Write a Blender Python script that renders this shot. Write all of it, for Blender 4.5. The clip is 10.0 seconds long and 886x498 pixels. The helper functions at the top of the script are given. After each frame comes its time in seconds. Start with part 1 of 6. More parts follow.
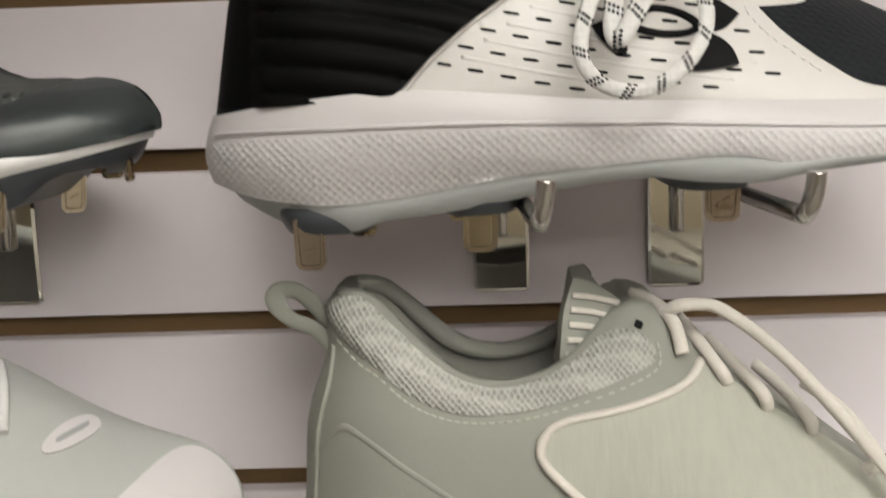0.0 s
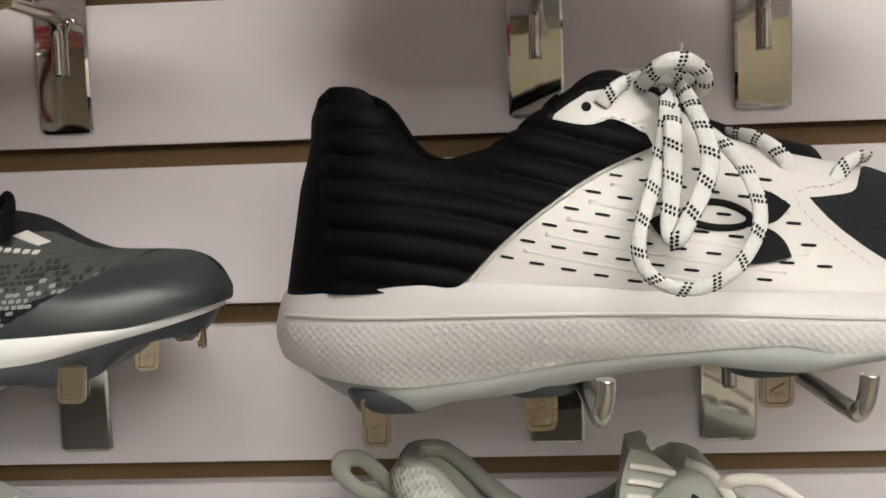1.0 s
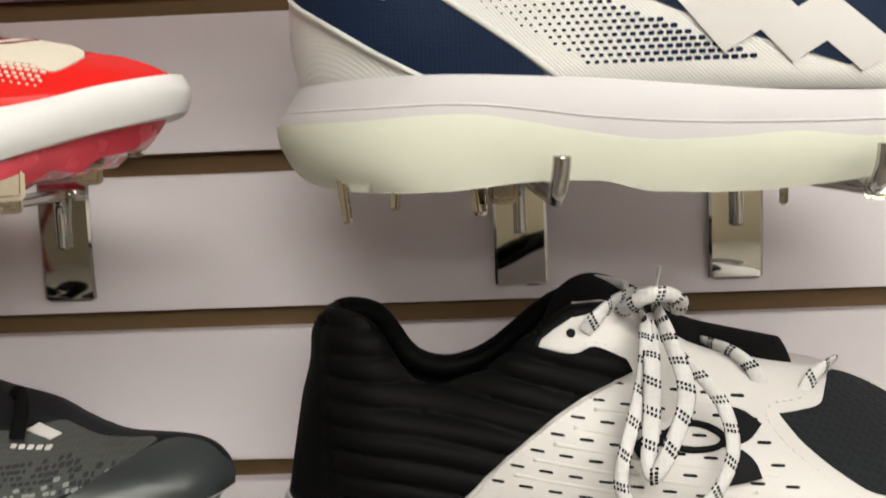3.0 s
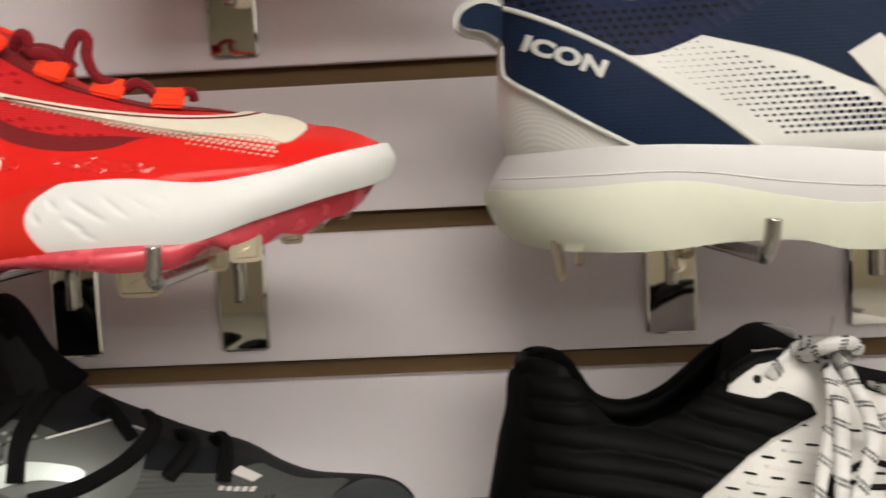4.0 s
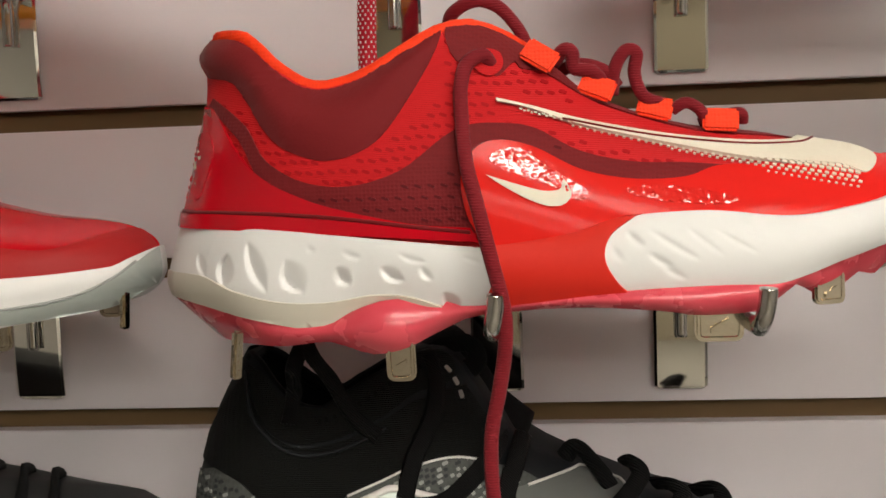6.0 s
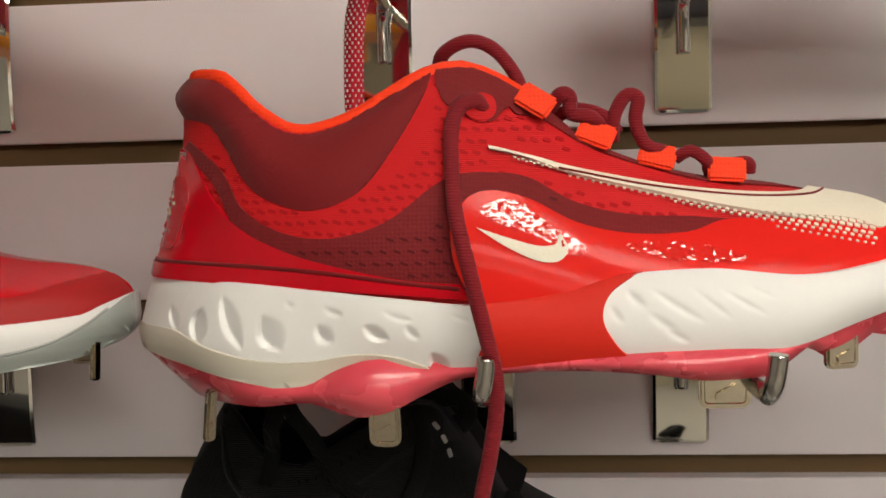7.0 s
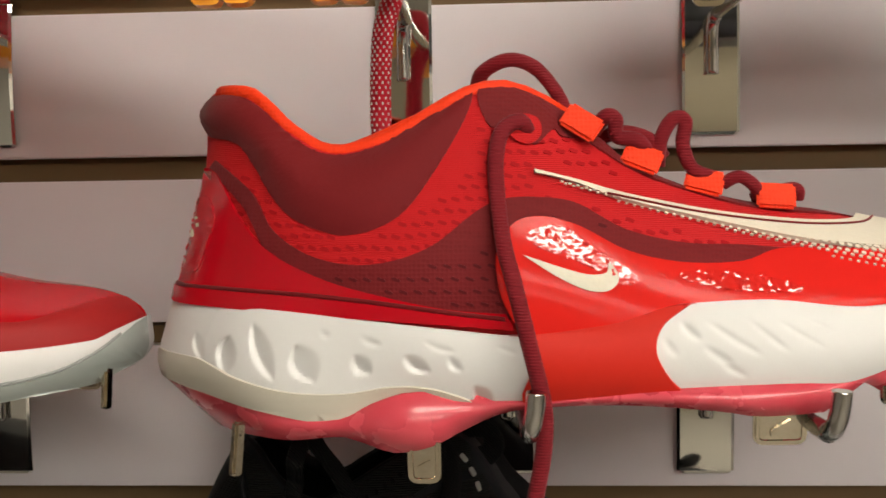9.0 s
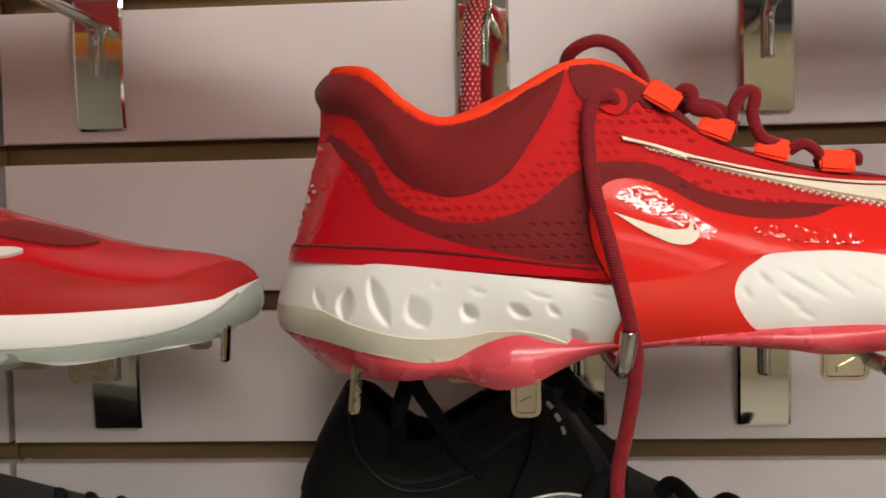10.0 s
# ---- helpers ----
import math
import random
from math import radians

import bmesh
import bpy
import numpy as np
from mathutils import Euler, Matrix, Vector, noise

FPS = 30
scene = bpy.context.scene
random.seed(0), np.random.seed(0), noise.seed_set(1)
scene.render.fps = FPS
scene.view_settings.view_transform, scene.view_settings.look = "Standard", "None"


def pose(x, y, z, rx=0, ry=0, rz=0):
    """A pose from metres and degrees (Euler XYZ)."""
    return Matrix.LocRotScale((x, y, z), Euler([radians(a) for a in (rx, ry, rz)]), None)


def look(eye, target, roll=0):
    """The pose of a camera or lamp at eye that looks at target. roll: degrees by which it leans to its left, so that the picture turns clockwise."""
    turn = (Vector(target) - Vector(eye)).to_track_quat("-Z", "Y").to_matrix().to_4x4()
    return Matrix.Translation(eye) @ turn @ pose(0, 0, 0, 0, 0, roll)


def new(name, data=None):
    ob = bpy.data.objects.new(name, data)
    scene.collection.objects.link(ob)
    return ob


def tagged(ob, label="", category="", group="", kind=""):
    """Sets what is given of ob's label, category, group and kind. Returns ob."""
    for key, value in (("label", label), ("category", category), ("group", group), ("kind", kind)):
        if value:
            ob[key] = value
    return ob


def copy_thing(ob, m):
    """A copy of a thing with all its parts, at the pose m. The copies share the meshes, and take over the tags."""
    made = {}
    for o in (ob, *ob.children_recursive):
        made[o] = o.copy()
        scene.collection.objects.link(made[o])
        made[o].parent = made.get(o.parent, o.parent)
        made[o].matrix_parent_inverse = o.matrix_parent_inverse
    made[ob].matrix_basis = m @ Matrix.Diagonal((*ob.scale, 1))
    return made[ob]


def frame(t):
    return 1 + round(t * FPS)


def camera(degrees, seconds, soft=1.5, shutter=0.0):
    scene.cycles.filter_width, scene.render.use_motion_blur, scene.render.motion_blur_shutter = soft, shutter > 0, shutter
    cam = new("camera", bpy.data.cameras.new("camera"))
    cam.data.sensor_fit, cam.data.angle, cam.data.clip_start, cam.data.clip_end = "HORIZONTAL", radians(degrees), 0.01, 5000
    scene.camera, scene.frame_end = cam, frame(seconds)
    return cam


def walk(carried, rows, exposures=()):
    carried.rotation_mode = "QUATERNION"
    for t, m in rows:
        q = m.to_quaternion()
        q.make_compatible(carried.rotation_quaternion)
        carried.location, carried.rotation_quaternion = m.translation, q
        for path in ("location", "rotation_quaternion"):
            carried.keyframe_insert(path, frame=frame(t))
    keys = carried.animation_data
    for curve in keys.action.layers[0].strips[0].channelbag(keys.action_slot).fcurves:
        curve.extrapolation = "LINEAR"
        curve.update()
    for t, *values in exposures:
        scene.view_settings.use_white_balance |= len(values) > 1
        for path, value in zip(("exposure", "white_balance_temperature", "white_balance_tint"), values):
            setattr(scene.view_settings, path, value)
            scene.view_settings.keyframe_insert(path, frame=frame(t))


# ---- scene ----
cam = camera(41.0, 10.0, soft=1.6, shutter=0.3)
PATH = [
    (0, (0.231, -0.536, 1.351), (0.165, 1.439, 1.046), -2.0),
    (0.5, (0.223, -0.541, 1.382), (0.111, 1.439, 1.126), -1.9),
    (1, (0.226, -0.548, 1.392), (0.091, 1.439, 1.207), -2.0),
    (1.5, (0.228, -0.553, 1.394), (0.123, 1.437, 1.228), -2.0),
    (2, (0.228, -0.557, 1.4), (0.122, 1.434, 1.235), -2.0),
    (2.5, (0.224, -0.563, 1.436), (0.136, 1.422, 1.209), -1.9),
    (2.7, (0.225, -0.562, 1.459), (0.133, 1.422, 1.224), -1.9),
    (3.8, (0.179, -0.599, 1.499), (0.085, 1.392, 1.337), -3.8),
    (4, (0.151, -0.606, 1.496), (0.046, 1.385, 1.341), -2.8),
    (4.5, (0.109, -0.607, 1.503), (-0.07, 1.38, 1.363), -1.3),
    (5, (0.072, -0.61, 1.506), (-0.158, 1.373, 1.374), -0.4),
    (5.5, (-0.010, -0.601, 1.509), (-0.229, 1.381, 1.365), -1.45),
    (5.7, (-0.037, -0.590, 1.51), (-0.243, 1.397, 1.366), -2.1),
    (6.8, (-0.042, -0.553, 1.522), (-0.229, 1.435, 1.395), -1.6),
    (7, (-0.04, -0.549, 1.524), (-0.233, 1.439, 1.407), -1.5),
    (7.5, (-0.048, -0.541, 1.527), (-0.223, 1.449, 1.431), -1.2),
    (8, (-0.045, -0.536, 1.528), (-0.239, 1.453, 1.445), -1.0),
    (8.5, (-0.054, -0.534, 1.526), (-0.208, 1.458, 1.442), -0.7),
    (9, (-0.067, -0.534, 1.528), (-0.196, 1.459, 1.432), -0.9),
    (9.5, (-0.093, -0.56, 1.517), (-0.192, 1.436, 1.449), -0.9),
    (10, (-0.091, -0.582, 1.515), (-0.257, 1.409, 1.427), -1.3),
]
walk(cam, [(t, look(eye, target, roll)) for t, eye, target, roll in PATH],
     [(0.0, -0.34, 6250, 10), (1.0, -0.26, 6250, 10), (2.7, -0.25, 6250, 10), (4.0, -0.33, 6350, 10), (5.5, -0.34, 6450, 10), (7.0, -0.42, 6650, 10), (10.0, -0.35, 6650, 10)])

# ---- world and light ----
world = bpy.data.worlds.new("shop_world")
scene.world = world
world.use_nodes = True
world.node_tree.nodes["Background"].inputs[0].default_value = (0.75, 0.72, 0.75, 1)
world.node_tree.nodes["Background"].inputs[1].default_value = 0.02
CEIL_Z = 2.75
LAMP_POWER = 31.0
LAMP_PLACES = ((0.55, -1.45), (1.85, -1.9), (0.55, -3.1), (1.85, -3.5), (0.55, -4.8), (1.85, -5.2))


# ---- materials ----
def material(name, color, rough=0.6, metal=0.0, grain=400.0, vary=0.12, bump=0.15, stains=12.0,
             coat=0.0, sheen=0.0, weave="noise", bump_size=0.0006, transmission=0.0, stretch=(1, 1, 1), second=None, turn=0.0):
    m = bpy.data.materials.new(name)
    m.use_nodes = True
    t = m.node_tree
    b = t.nodes["Principled BSDF"]
    b.inputs["Roughness"].default_value = rough
    b.inputs["Metallic"].default_value = metal
    b.inputs["Coat Weight"].default_value = coat
    b.inputs["Coat Roughness"].default_value = 0.08
    b.inputs["Sheen Weight"].default_value = sheen * 0.4
    b.inputs["Specular IOR Level"].default_value = 0.5 if rough < 0.5 else (0.08 if max(color) < 0.05 else 0.2)
    b.inputs["Transmission Weight"].default_value = transmission
    tc = t.nodes.new("ShaderNodeTexCoord")
    mp = t.nodes.new("ShaderNodeMapping")
    mp.inputs["Scale"].default_value = stretch
    mp.inputs["Rotation"].default_value = (0, radians(turn), 0)
    t.links.new(tc.outputs["Object"], mp.inputs[0])
    big = t.nodes.new("ShaderNodeTexNoise")
    big.inputs["Scale"].default_value = stains
    big.inputs["Detail"].default_value = 4
    t.links.new(tc.outputs["Object"], big.inputs[0])
    if weave == "noise":
        fine = t.nodes.new("ShaderNodeTexNoise")
        fine.inputs["Detail"].default_value = 3
        fine.inputs["Scale"].default_value = grain
        height = fine.outputs[0]
    elif weave == "cells":
        fine = t.nodes.new("ShaderNodeTexVoronoi")
        fine.inputs["Scale"].default_value = grain
        fine.inputs["Randomness"].default_value = 0.25
        height = fine.outputs[0]
    else:
        fine = t.nodes.new("ShaderNodeTexWave")
        fine.inputs["Scale"].default_value = grain
        fine.inputs["Distortion"].default_value = 1.5
        fine.inputs["Detail"].default_value = 2
        fine.inputs["Detail Scale"].default_value = 3
        fine.bands_direction = "Z" if weave == "rows" else "DIAGONAL"
        height = fine.outputs[1]
    t.links.new(mp.outputs[0], fine.inputs[0])
    dark = second or tuple(c * (1 - 2 * vary) for c in color)
    ramp = t.nodes.new("ShaderNodeMixRGB")
    ramp.inputs[1].default_value = (*dark, 1)
    ramp.inputs[2].default_value = (*color, 1)
    add = t.nodes.new("ShaderNodeMath")
    add.operation = "MULTIPLY_ADD"
    add.inputs[1].default_value = 0.5
    half = t.nodes.new("ShaderNodeMath")
    half.operation = "MULTIPLY"
    half.inputs[1].default_value = 0.6
    t.links.new(big.outputs[0], half.inputs[0])
    t.links.new(height, add.inputs[0])
    t.links.new(half.outputs[0], add.inputs[2])
    add.use_clamp = True
    t.links.new(add.outputs[0], ramp.inputs[0])
    t.links.new(ramp.outputs[0], b.inputs["Base Color"])
    bp = t.nodes.new("ShaderNodeBump")
    bp.inputs["Strength"].default_value = bump
    bp.inputs["Distance"].default_value = bump_size
    t.links.new(height, bp.inputs["Height"])
    t.links.new(bp.outputs[0], b.inputs["Normal"])
    rv = t.nodes.new("ShaderNodeMapRange")
    rv.inputs["To Min"].default_value = max(0.02, rough * 0.75)
    rv.inputs["To Max"].default_value = min(1, rough * 1.3)
    t.links.new(big.outputs[0], rv.inputs["Value"])
    t.links.new(rv.outputs[0], b.inputs["Roughness"])
    return m


M = {
    "slat": material("painted_slat", (0.765, 0.715, 0.755), 0.38, grain=90, vary=0.02, bump=0.03, stains=2.5),
    "groove": material("groove_wood", (0.20, 0.125, 0.06), 0.6, grain=60, vary=0.25, bump=0.2, stretch=(0.08, 1, 1)),
    "groove_dark": material("groove_shade_wood", (0.11, 0.07, 0.04), 0.7, grain=60, vary=0.25, bump=0.2, stretch=(0.08, 1, 1)),
    "chrome": material("chrome_plate", (0.76, 0.75, 0.70), 0.06, 1.0, grain=30, vary=0.06, bump=0.10, stains=40, bump_size=0.002, stretch=(1, 1, 0.4)),
    "steel": material("hook_steel", (0.52, 0.50, 0.47), 0.16, 1.0, grain=300, vary=0.1, bump=0.03),
    "stud": material("stud_steel", (0.64, 0.57, 0.45), 0.12, 1.0, grain=150, vary=0.1, bump=0.35, bump_size=0.001),
    "stud_dark": material("stud_bronze", (0.42, 0.35, 0.28), 0.15, 1.0, grain=150, vary=0.1, bump=0.35, bump_size=0.001),
    "floor": material("floor_tile", (0.24, 0.22, 0.195), 0.35, grain=20, vary=0.1, bump=0.05, stains=2),
    "plaster": material("plaster", (0.42, 0.395, 0.37), 0.85, grain=80, vary=0.05, bump=0.1, stains=2),
    # unseen wall, given a tan tone to put warm reflections in the chrome
    "far_wall": material("tan_far_wall", (0.26, 0.22, 0.16), 0.8, grain=80, vary=0.1, bump=0.1, stains=2),
    "red_knit": material("red_knit", (0.62, 0.013, 0.017), 0.6, grain=400, vary=0.09, bump=0.55, weave="rows", bump_size=0.0006, stretch=(1, 1, 1.2)),
    "red_gloss": material("red_gloss_film", (0.66, 0.019, 0.015), 0.14, grain=130, vary=0.02, bump=0.05, coat=0.0, bump_size=0.001),
    "red_wrinkle": material("wrinkled_clear_film_on_red", (0.66, 0.019, 0.015), 0.06, grain=260, vary=0.02, bump=0.0, coat=0.5),
    "red_hole": material("red_knit_hole", (0.40, 0.004, 0.010), 0.8, grain=600, vary=0.1, bump=0.1),
    "maroon_hole": material("maroon_knit_hole", (0.095, 0.004, 0.007), 0.8, grain=600, vary=0.1, bump=0.1),
    "red_matte": material("red_matte_rubber", (0.60, 0.022, 0.012), 0.5, grain=300, vary=0.05, bump=0.06),
    "red_heel": material("red_heel_shell", (0.55, 0.002, 0.012), 0.12, grain=110, vary=0.04, bump=0.12, coat=0.2),
    "maroon": material("maroon_textile", (0.175, 0.007, 0.010), 0.75, grain=900, vary=0.12, bump=0.3, sheen=0.2, bump_size=0.0004),
    "maroon_knit": material("maroon_knit", (0.18, 0.010, 0.013), 0.75, grain=700, vary=0.14, bump=0.45, weave="cells", sheen=0.1),
    "orange_trim": material("orange_red_trim", (0.95, 0.05, 0.01), 0.6, grain=700, vary=0.12, bump=0.6, weave="cells"),
    "maroon_lace": material("maroon_lace", (0.20, 0.006, 0.013), 0.7, grain=330, vary=0.12, bump=0.35, weave="rows", sheen=0.2),
    "white_foam": material("white_foam", (0.69, 0.685, 0.685), 0.5, grain=250, vary=0.02, bump=0.06, stains=25),
    "white_rubber": material("white_rubber", (0.52, 0.50, 0.51), 0.42, grain=250, vary=0.02, bump=0.05, stains=20),
    "cream_foam": material("cream_foam", (0.56, 0.525, 0.45), 0.45, grain=200, vary=0.03, bump=0.05, stains=25),
    "pale_green": material("pale_green_foam", (0.63, 0.64, 0.54), 0.45, grain=200, vary=0.03, bump=0.05, stains=25),
    "pink_plate": material("pink_translucent_plate", (0.76, 0.11, 0.14), 0.26, grain=90, vary=0.1, bump=0.12, bump_size=0.002, coat=0.2, stains=55, transmission=0.15, second=(0.60, 0.03, 0.06)),
    "print_white": material("cream_print", (0.72, 0.66, 0.55), 0.5, grain=700, vary=0.05, bump=0.2),
    "black_fabric": material("black_fabric", (0.0022, 0.0022, 0.0025), 0.62, grain=800, vary=0.15, bump=0.25),
    "black_soft": material("black_lining", (0.004, 0.004, 0.0045), 0.9, grain=900, vary=0.15, bump=0.3),
    "black_knit": material("black_ribbed_knit", (0.013, 0.0135, 0.0135), 0.6, grain=330, vary=0.3, bump=0.9, weave="rows", bump_size=0.0008, stretch=(1, 1, 1.3)),
    "charcoal_tab": material("charcoal_tab", (0.011, 0.012, 0.014), 0.55, grain=500, vary=0.1, bump=0.15),
    "black_mesh": material("black_mesh", (0.022, 0.024, 0.028), 0.7, grain=420, vary=0.4, bump=0.8, weave="cells", turn=45),
    "white_leather": material("white_leather", (0.55, 0.53, 0.515), 0.45, grain=420, vary=0.02, bump=0.12, stains=20),
    "white_tex": material("white_textured_foam", (0.53, 0.515, 0.525), 0.5, grain=440, vary=0.04, bump=0.7, weave="cells", bump_size=0.0007, stretch=(1, 0.3, 1), turn=45),
    "grey_sole": material("grey_outsole", (0.33, 0.34, 0.335), 0.5, grain=150, vary=0.08, bump=0.05),
    "dark_sole": material("dark_outsole", (0.035, 0.04, 0.047), 0.4, grain=150, vary=0.15, bump=0.08),
    "white_lace": material("white_lace", (0.60, 0.59, 0.585), 0.7, grain=420, vary=0.06, bump=0.6, weave="cells"),
    "black_lace": material("black_lace", (0.016, 0.016, 0.017), 0.65, grain=420, vary=0.45, bump=1.0, weave="diagonal", bump_size=0.0009),
    "black_print": material("black_print", (0.008, 0.008, 0.009), 0.6, grain=600, vary=0.1, bump=0.1),
    "navy_strap": material("navy_strap", (0.010, 0.019, 0.045), 0.55, grain=700, vary=0.12, bump=0.3, weave="cells"),
    "navy_mesh": material("navy_mesh", (0.009, 0.016, 0.056), 0.65, grain=260, vary=0.35, bump=0.9, weave="cells", bump_size=0.001, turn=45),
    "silver_edge": material("silver_edge", (0.6, 0.6, 0.58), 0.4, grain=700, vary=0.1, bump=0.3),
    "white_shell": material("white_shell", (0.64, 0.63, 0.61), 0.45, grain=420, vary=0.03, bump=0.2, weave="diagonal", bump_size=0.0005),
    "grey_leather": material("warm_grey_leather", (0.255, 0.257, 0.230), 0.55, grain=500, vary=0.04, bump=0.1, stains=18),
    "grey_mesh": material("grey_collar_mesh", (0.66, 0.66, 0.61), 0.7, grain=620, vary=0.3, bump=1.0, weave="cells", bump_size=0.0012, stretch=(1.0, 0.3, 0.8), second=(0.015, 0.014, 0.012), turn=45),
    "grey_heather": material("heather_knit", (0.42, 0.425, 0.37), 0.75, grain=160, vary=0.14, bump=0.4, stretch=(2.2, 1, 0.22)),
    "grey_lining": material("grey_lining", (0.36, 0.355, 0.32), 0.8, grain=600, vary=0.08, bump=0.2),
    "cord": material("cream_cord", (0.60, 0.565, 0.52), 0.7, grain=600, vary=0.08, bump=0.5),
    "slate": material("slate_shell", (0.024, 0.031, 0.032), 0.35, grain=350, vary=0.1, bump=0.1),
    "slate_knit": material("slate_knit", (0.075, 0.08, 0.077), 0.65, grain=500, vary=0.25, bump=0.5, weave="cells"),
    "fleck": material("pale_fleck", (0.24, 0.25, 0.24), 0.6, grain=500, vary=0.1, bump=0.2),
    "dark_fleck": material("dark_fleck", (0.035, 0.038, 0.04), 0.6, grain=500, vary=0.1, bump=0.2),
    "silver_film": material("silver_film", (0.45, 0.50, 0.48), 0.35, 0.3, grain=200, vary=0.05, bump=0.05),
    "grey_film": material("grey_film", (0.09, 0.098, 0.095), 0.4, grain=200, vary=0.1, bump=0.1),
    "white_shoe": material("white_shoe_leather", (0.37, 0.378, 0.365), 0.5, grain=300, vary=0.04, bump=0.08, stains=14),
    "label_red": material("deep_red_shell", (0.47, 0.004, 0.012), 0.25, grain=400, vary=0.06, bump=0.1, coat=0.2),
    "label_red_low": material("brick_red_shell", (0.33, 0.012, 0.013), 0.5, grain=500, vary=0.06, bump=0.12),
    "orange_plate": material("orange_plate", (0.90, 0.36, 0.02), 0.35, grain=150, vary=0.08, bump=0.05, coat=0.3),
    "rope_red": material("red_rope", (0.55, 0.012, 0.03), 0.6, grain=420, vary=0.2, bump=0.9, weave="cells"),
    "black_leather": material("black_leather", (0.013, 0.013, 0.014), 0.42, grain=350, vary=0.1, bump=0.12),
    "lamp": None,
}
lamp_mat = bpy.data.materials.new("lamp_diffuser")
lamp_mat.use_nodes = True
lamp_mat.node_tree.nodes["Principled BSDF"].inputs["Emission Color"].default_value = (1.0, 0.95, 0.83, 1)
lamp_mat.node_tree.nodes["Principled BSDF"].inputs["Emission Strength"].default_value = LAMP_POWER
M["lamp"] = lamp_mat
for key, level in (("red_gloss", 0.08), ("red_heel", 0.35), ("pink_plate", 0.3)):
    M[key].node_tree.nodes["Principled BSDF"].inputs["Specular IOR Level"].default_value = level


# ---- building helpers ----
def place_of(ob):
    p = Vector((0, 0, 0))
    while ob:
        p += ob.location
        ob = ob.parent
    return p


def part(name, bm, mat, parent=None, label="", kind=""):
    """Links bm, built in world coordinates, as one mesh under parent."""
    if parent:
        bmesh.ops.translate(bm, verts=bm.verts, vec=-place_of(parent))
    me = bpy.data.meshes.new(name)
    bm.to_mesh(me)
    bm.free()
    me.materials.append(M[mat])
    ob = new(name, me)
    ob.parent = parent
    return tagged(ob, label=label, kind=kind)


def thing(name, x, y, z, label, category, group=""):
    e = new(name)
    e.location = (x, y, z)
    e.empty_display_size = 0.05
    return tagged(e, label, category, group)


def box_bm(x0, x1, y0, y1, z0, z1, bevel=0.0):
    bm = bmesh.new()
    bmesh.ops.create_cube(bm, size=1)
    for v in bm.verts:
        v.co = ((x0 + x1) / 2 + v.co.x * (x1 - x0), (y0 + y1) / 2 + v.co.y * (y1 - y0), (z0 + z1) / 2 + v.co.z * (z1 - z0))
    if bevel:
        bmesh.ops.bevel(bm, geom=bm.edges[:], offset=bevel, segments=2, affect="EDGES")
    return bm


def ease(pairs):
    """A smooth function through (key, value) pairs, with no overshoot."""
    pairs = sorted(pairs)
    xs, ys = [p[0] for p in pairs], [p[1] for p in pairs]
    n = len(xs)
    d = [(ys[i + 1] - ys[i]) / (xs[i + 1] - xs[i]) for i in range(n - 1)]
    m = [d[0]] + [0 if d[i - 1] * d[i] <= 0 else 2 * d[i - 1] * d[i] / (d[i - 1] + d[i]) for i in range(1, n - 1)] + [d[-1]]

    def f(x):
        if x <= xs[0]:
            return ys[0]
        if x >= xs[-1]:
            return ys[-1]
        i = 0
        while xs[i + 1] < x:
            i += 1
        h = xs[i + 1] - xs[i]
        u = (x - xs[i]) / h
        return ((2 * u**3 - 3 * u**2 + 1) * ys[i] + (u**3 - 2 * u**2 + u) * h * m[i]
                + (3 * u**2 - 2 * u**3) * ys[i + 1] + (u**3 - u**2) * h * m[i + 1])
    return f


def smooth_path(pts, step=6, closed=False):
    """Catmull-Rom through the points."""
    pts = [Vector(p) for p in pts]
    n = len(pts)
    out = []
    for i in range(n if closed else n - 1):
        p1, p2 = pts[i], pts[(i + 1) % n]
        p0 = pts[i - 1] if closed or i > 0 else p1
        p3 = pts[(i + 2) % n] if closed or i + 2 < n else p2
        for k in range(step):
            u = k / step
            out.append(0.5 * (2 * p1 + (p2 - p0) * u + (2 * p0 - 5 * p1 + 4 * p2 - p3) * u * u + (3 * p1 - p0 - 3 * p2 + p3) * u**3))
    if not closed:
        out.append(pts[-1])
    return out


def tube_bm(pts, r, flat=1.0, sides=10, step=6, closed=False, bm=None, raw=False):
    """A round or flattened cord along the points, with closed ends. flat: thickness across over width."""
    path = pts if raw else smooth_path(pts, step, closed)
    bm = bm or bmesh.new()
    n = len(path)
    rings = []
    up = Vector((0.13, 0.97, 0.2)).normalized()
    for i, p in enumerate(path):
        a = path[i - 1] if i > 0 or closed else p
        b = path[(i + 1) % n] if i + 1 < n or closed else p
        t = (b - a).normalized()
        side = t.cross(up)
        if side.length < 1e-4:
            side = t.cross(Vector((1, 0, 0)))
        side.normalize()
        top = side.cross(t)
        rings.append([bm.verts.new(p + side * math.cos(2 * math.pi * k / sides) * r + top * math.sin(2 * math.pi * k / sides) * r * flat) for k in range(sides)])
    for i in range(n if closed else n - 1):
        a, b = rings[i], rings[(i + 1) % n]
        for k in range(sides):
            f = bm.faces.new((a[k], a[(k + 1) % sides], b[(k + 1) % sides], b[k]))
            f.smooth = True
    if not closed:
        bm.faces.new(rings[0][::-1])
        bm.faces.new(rings[-1])
    bmesh.ops.recalc_face_normals(bm, faces=bm.faces)
    return bm


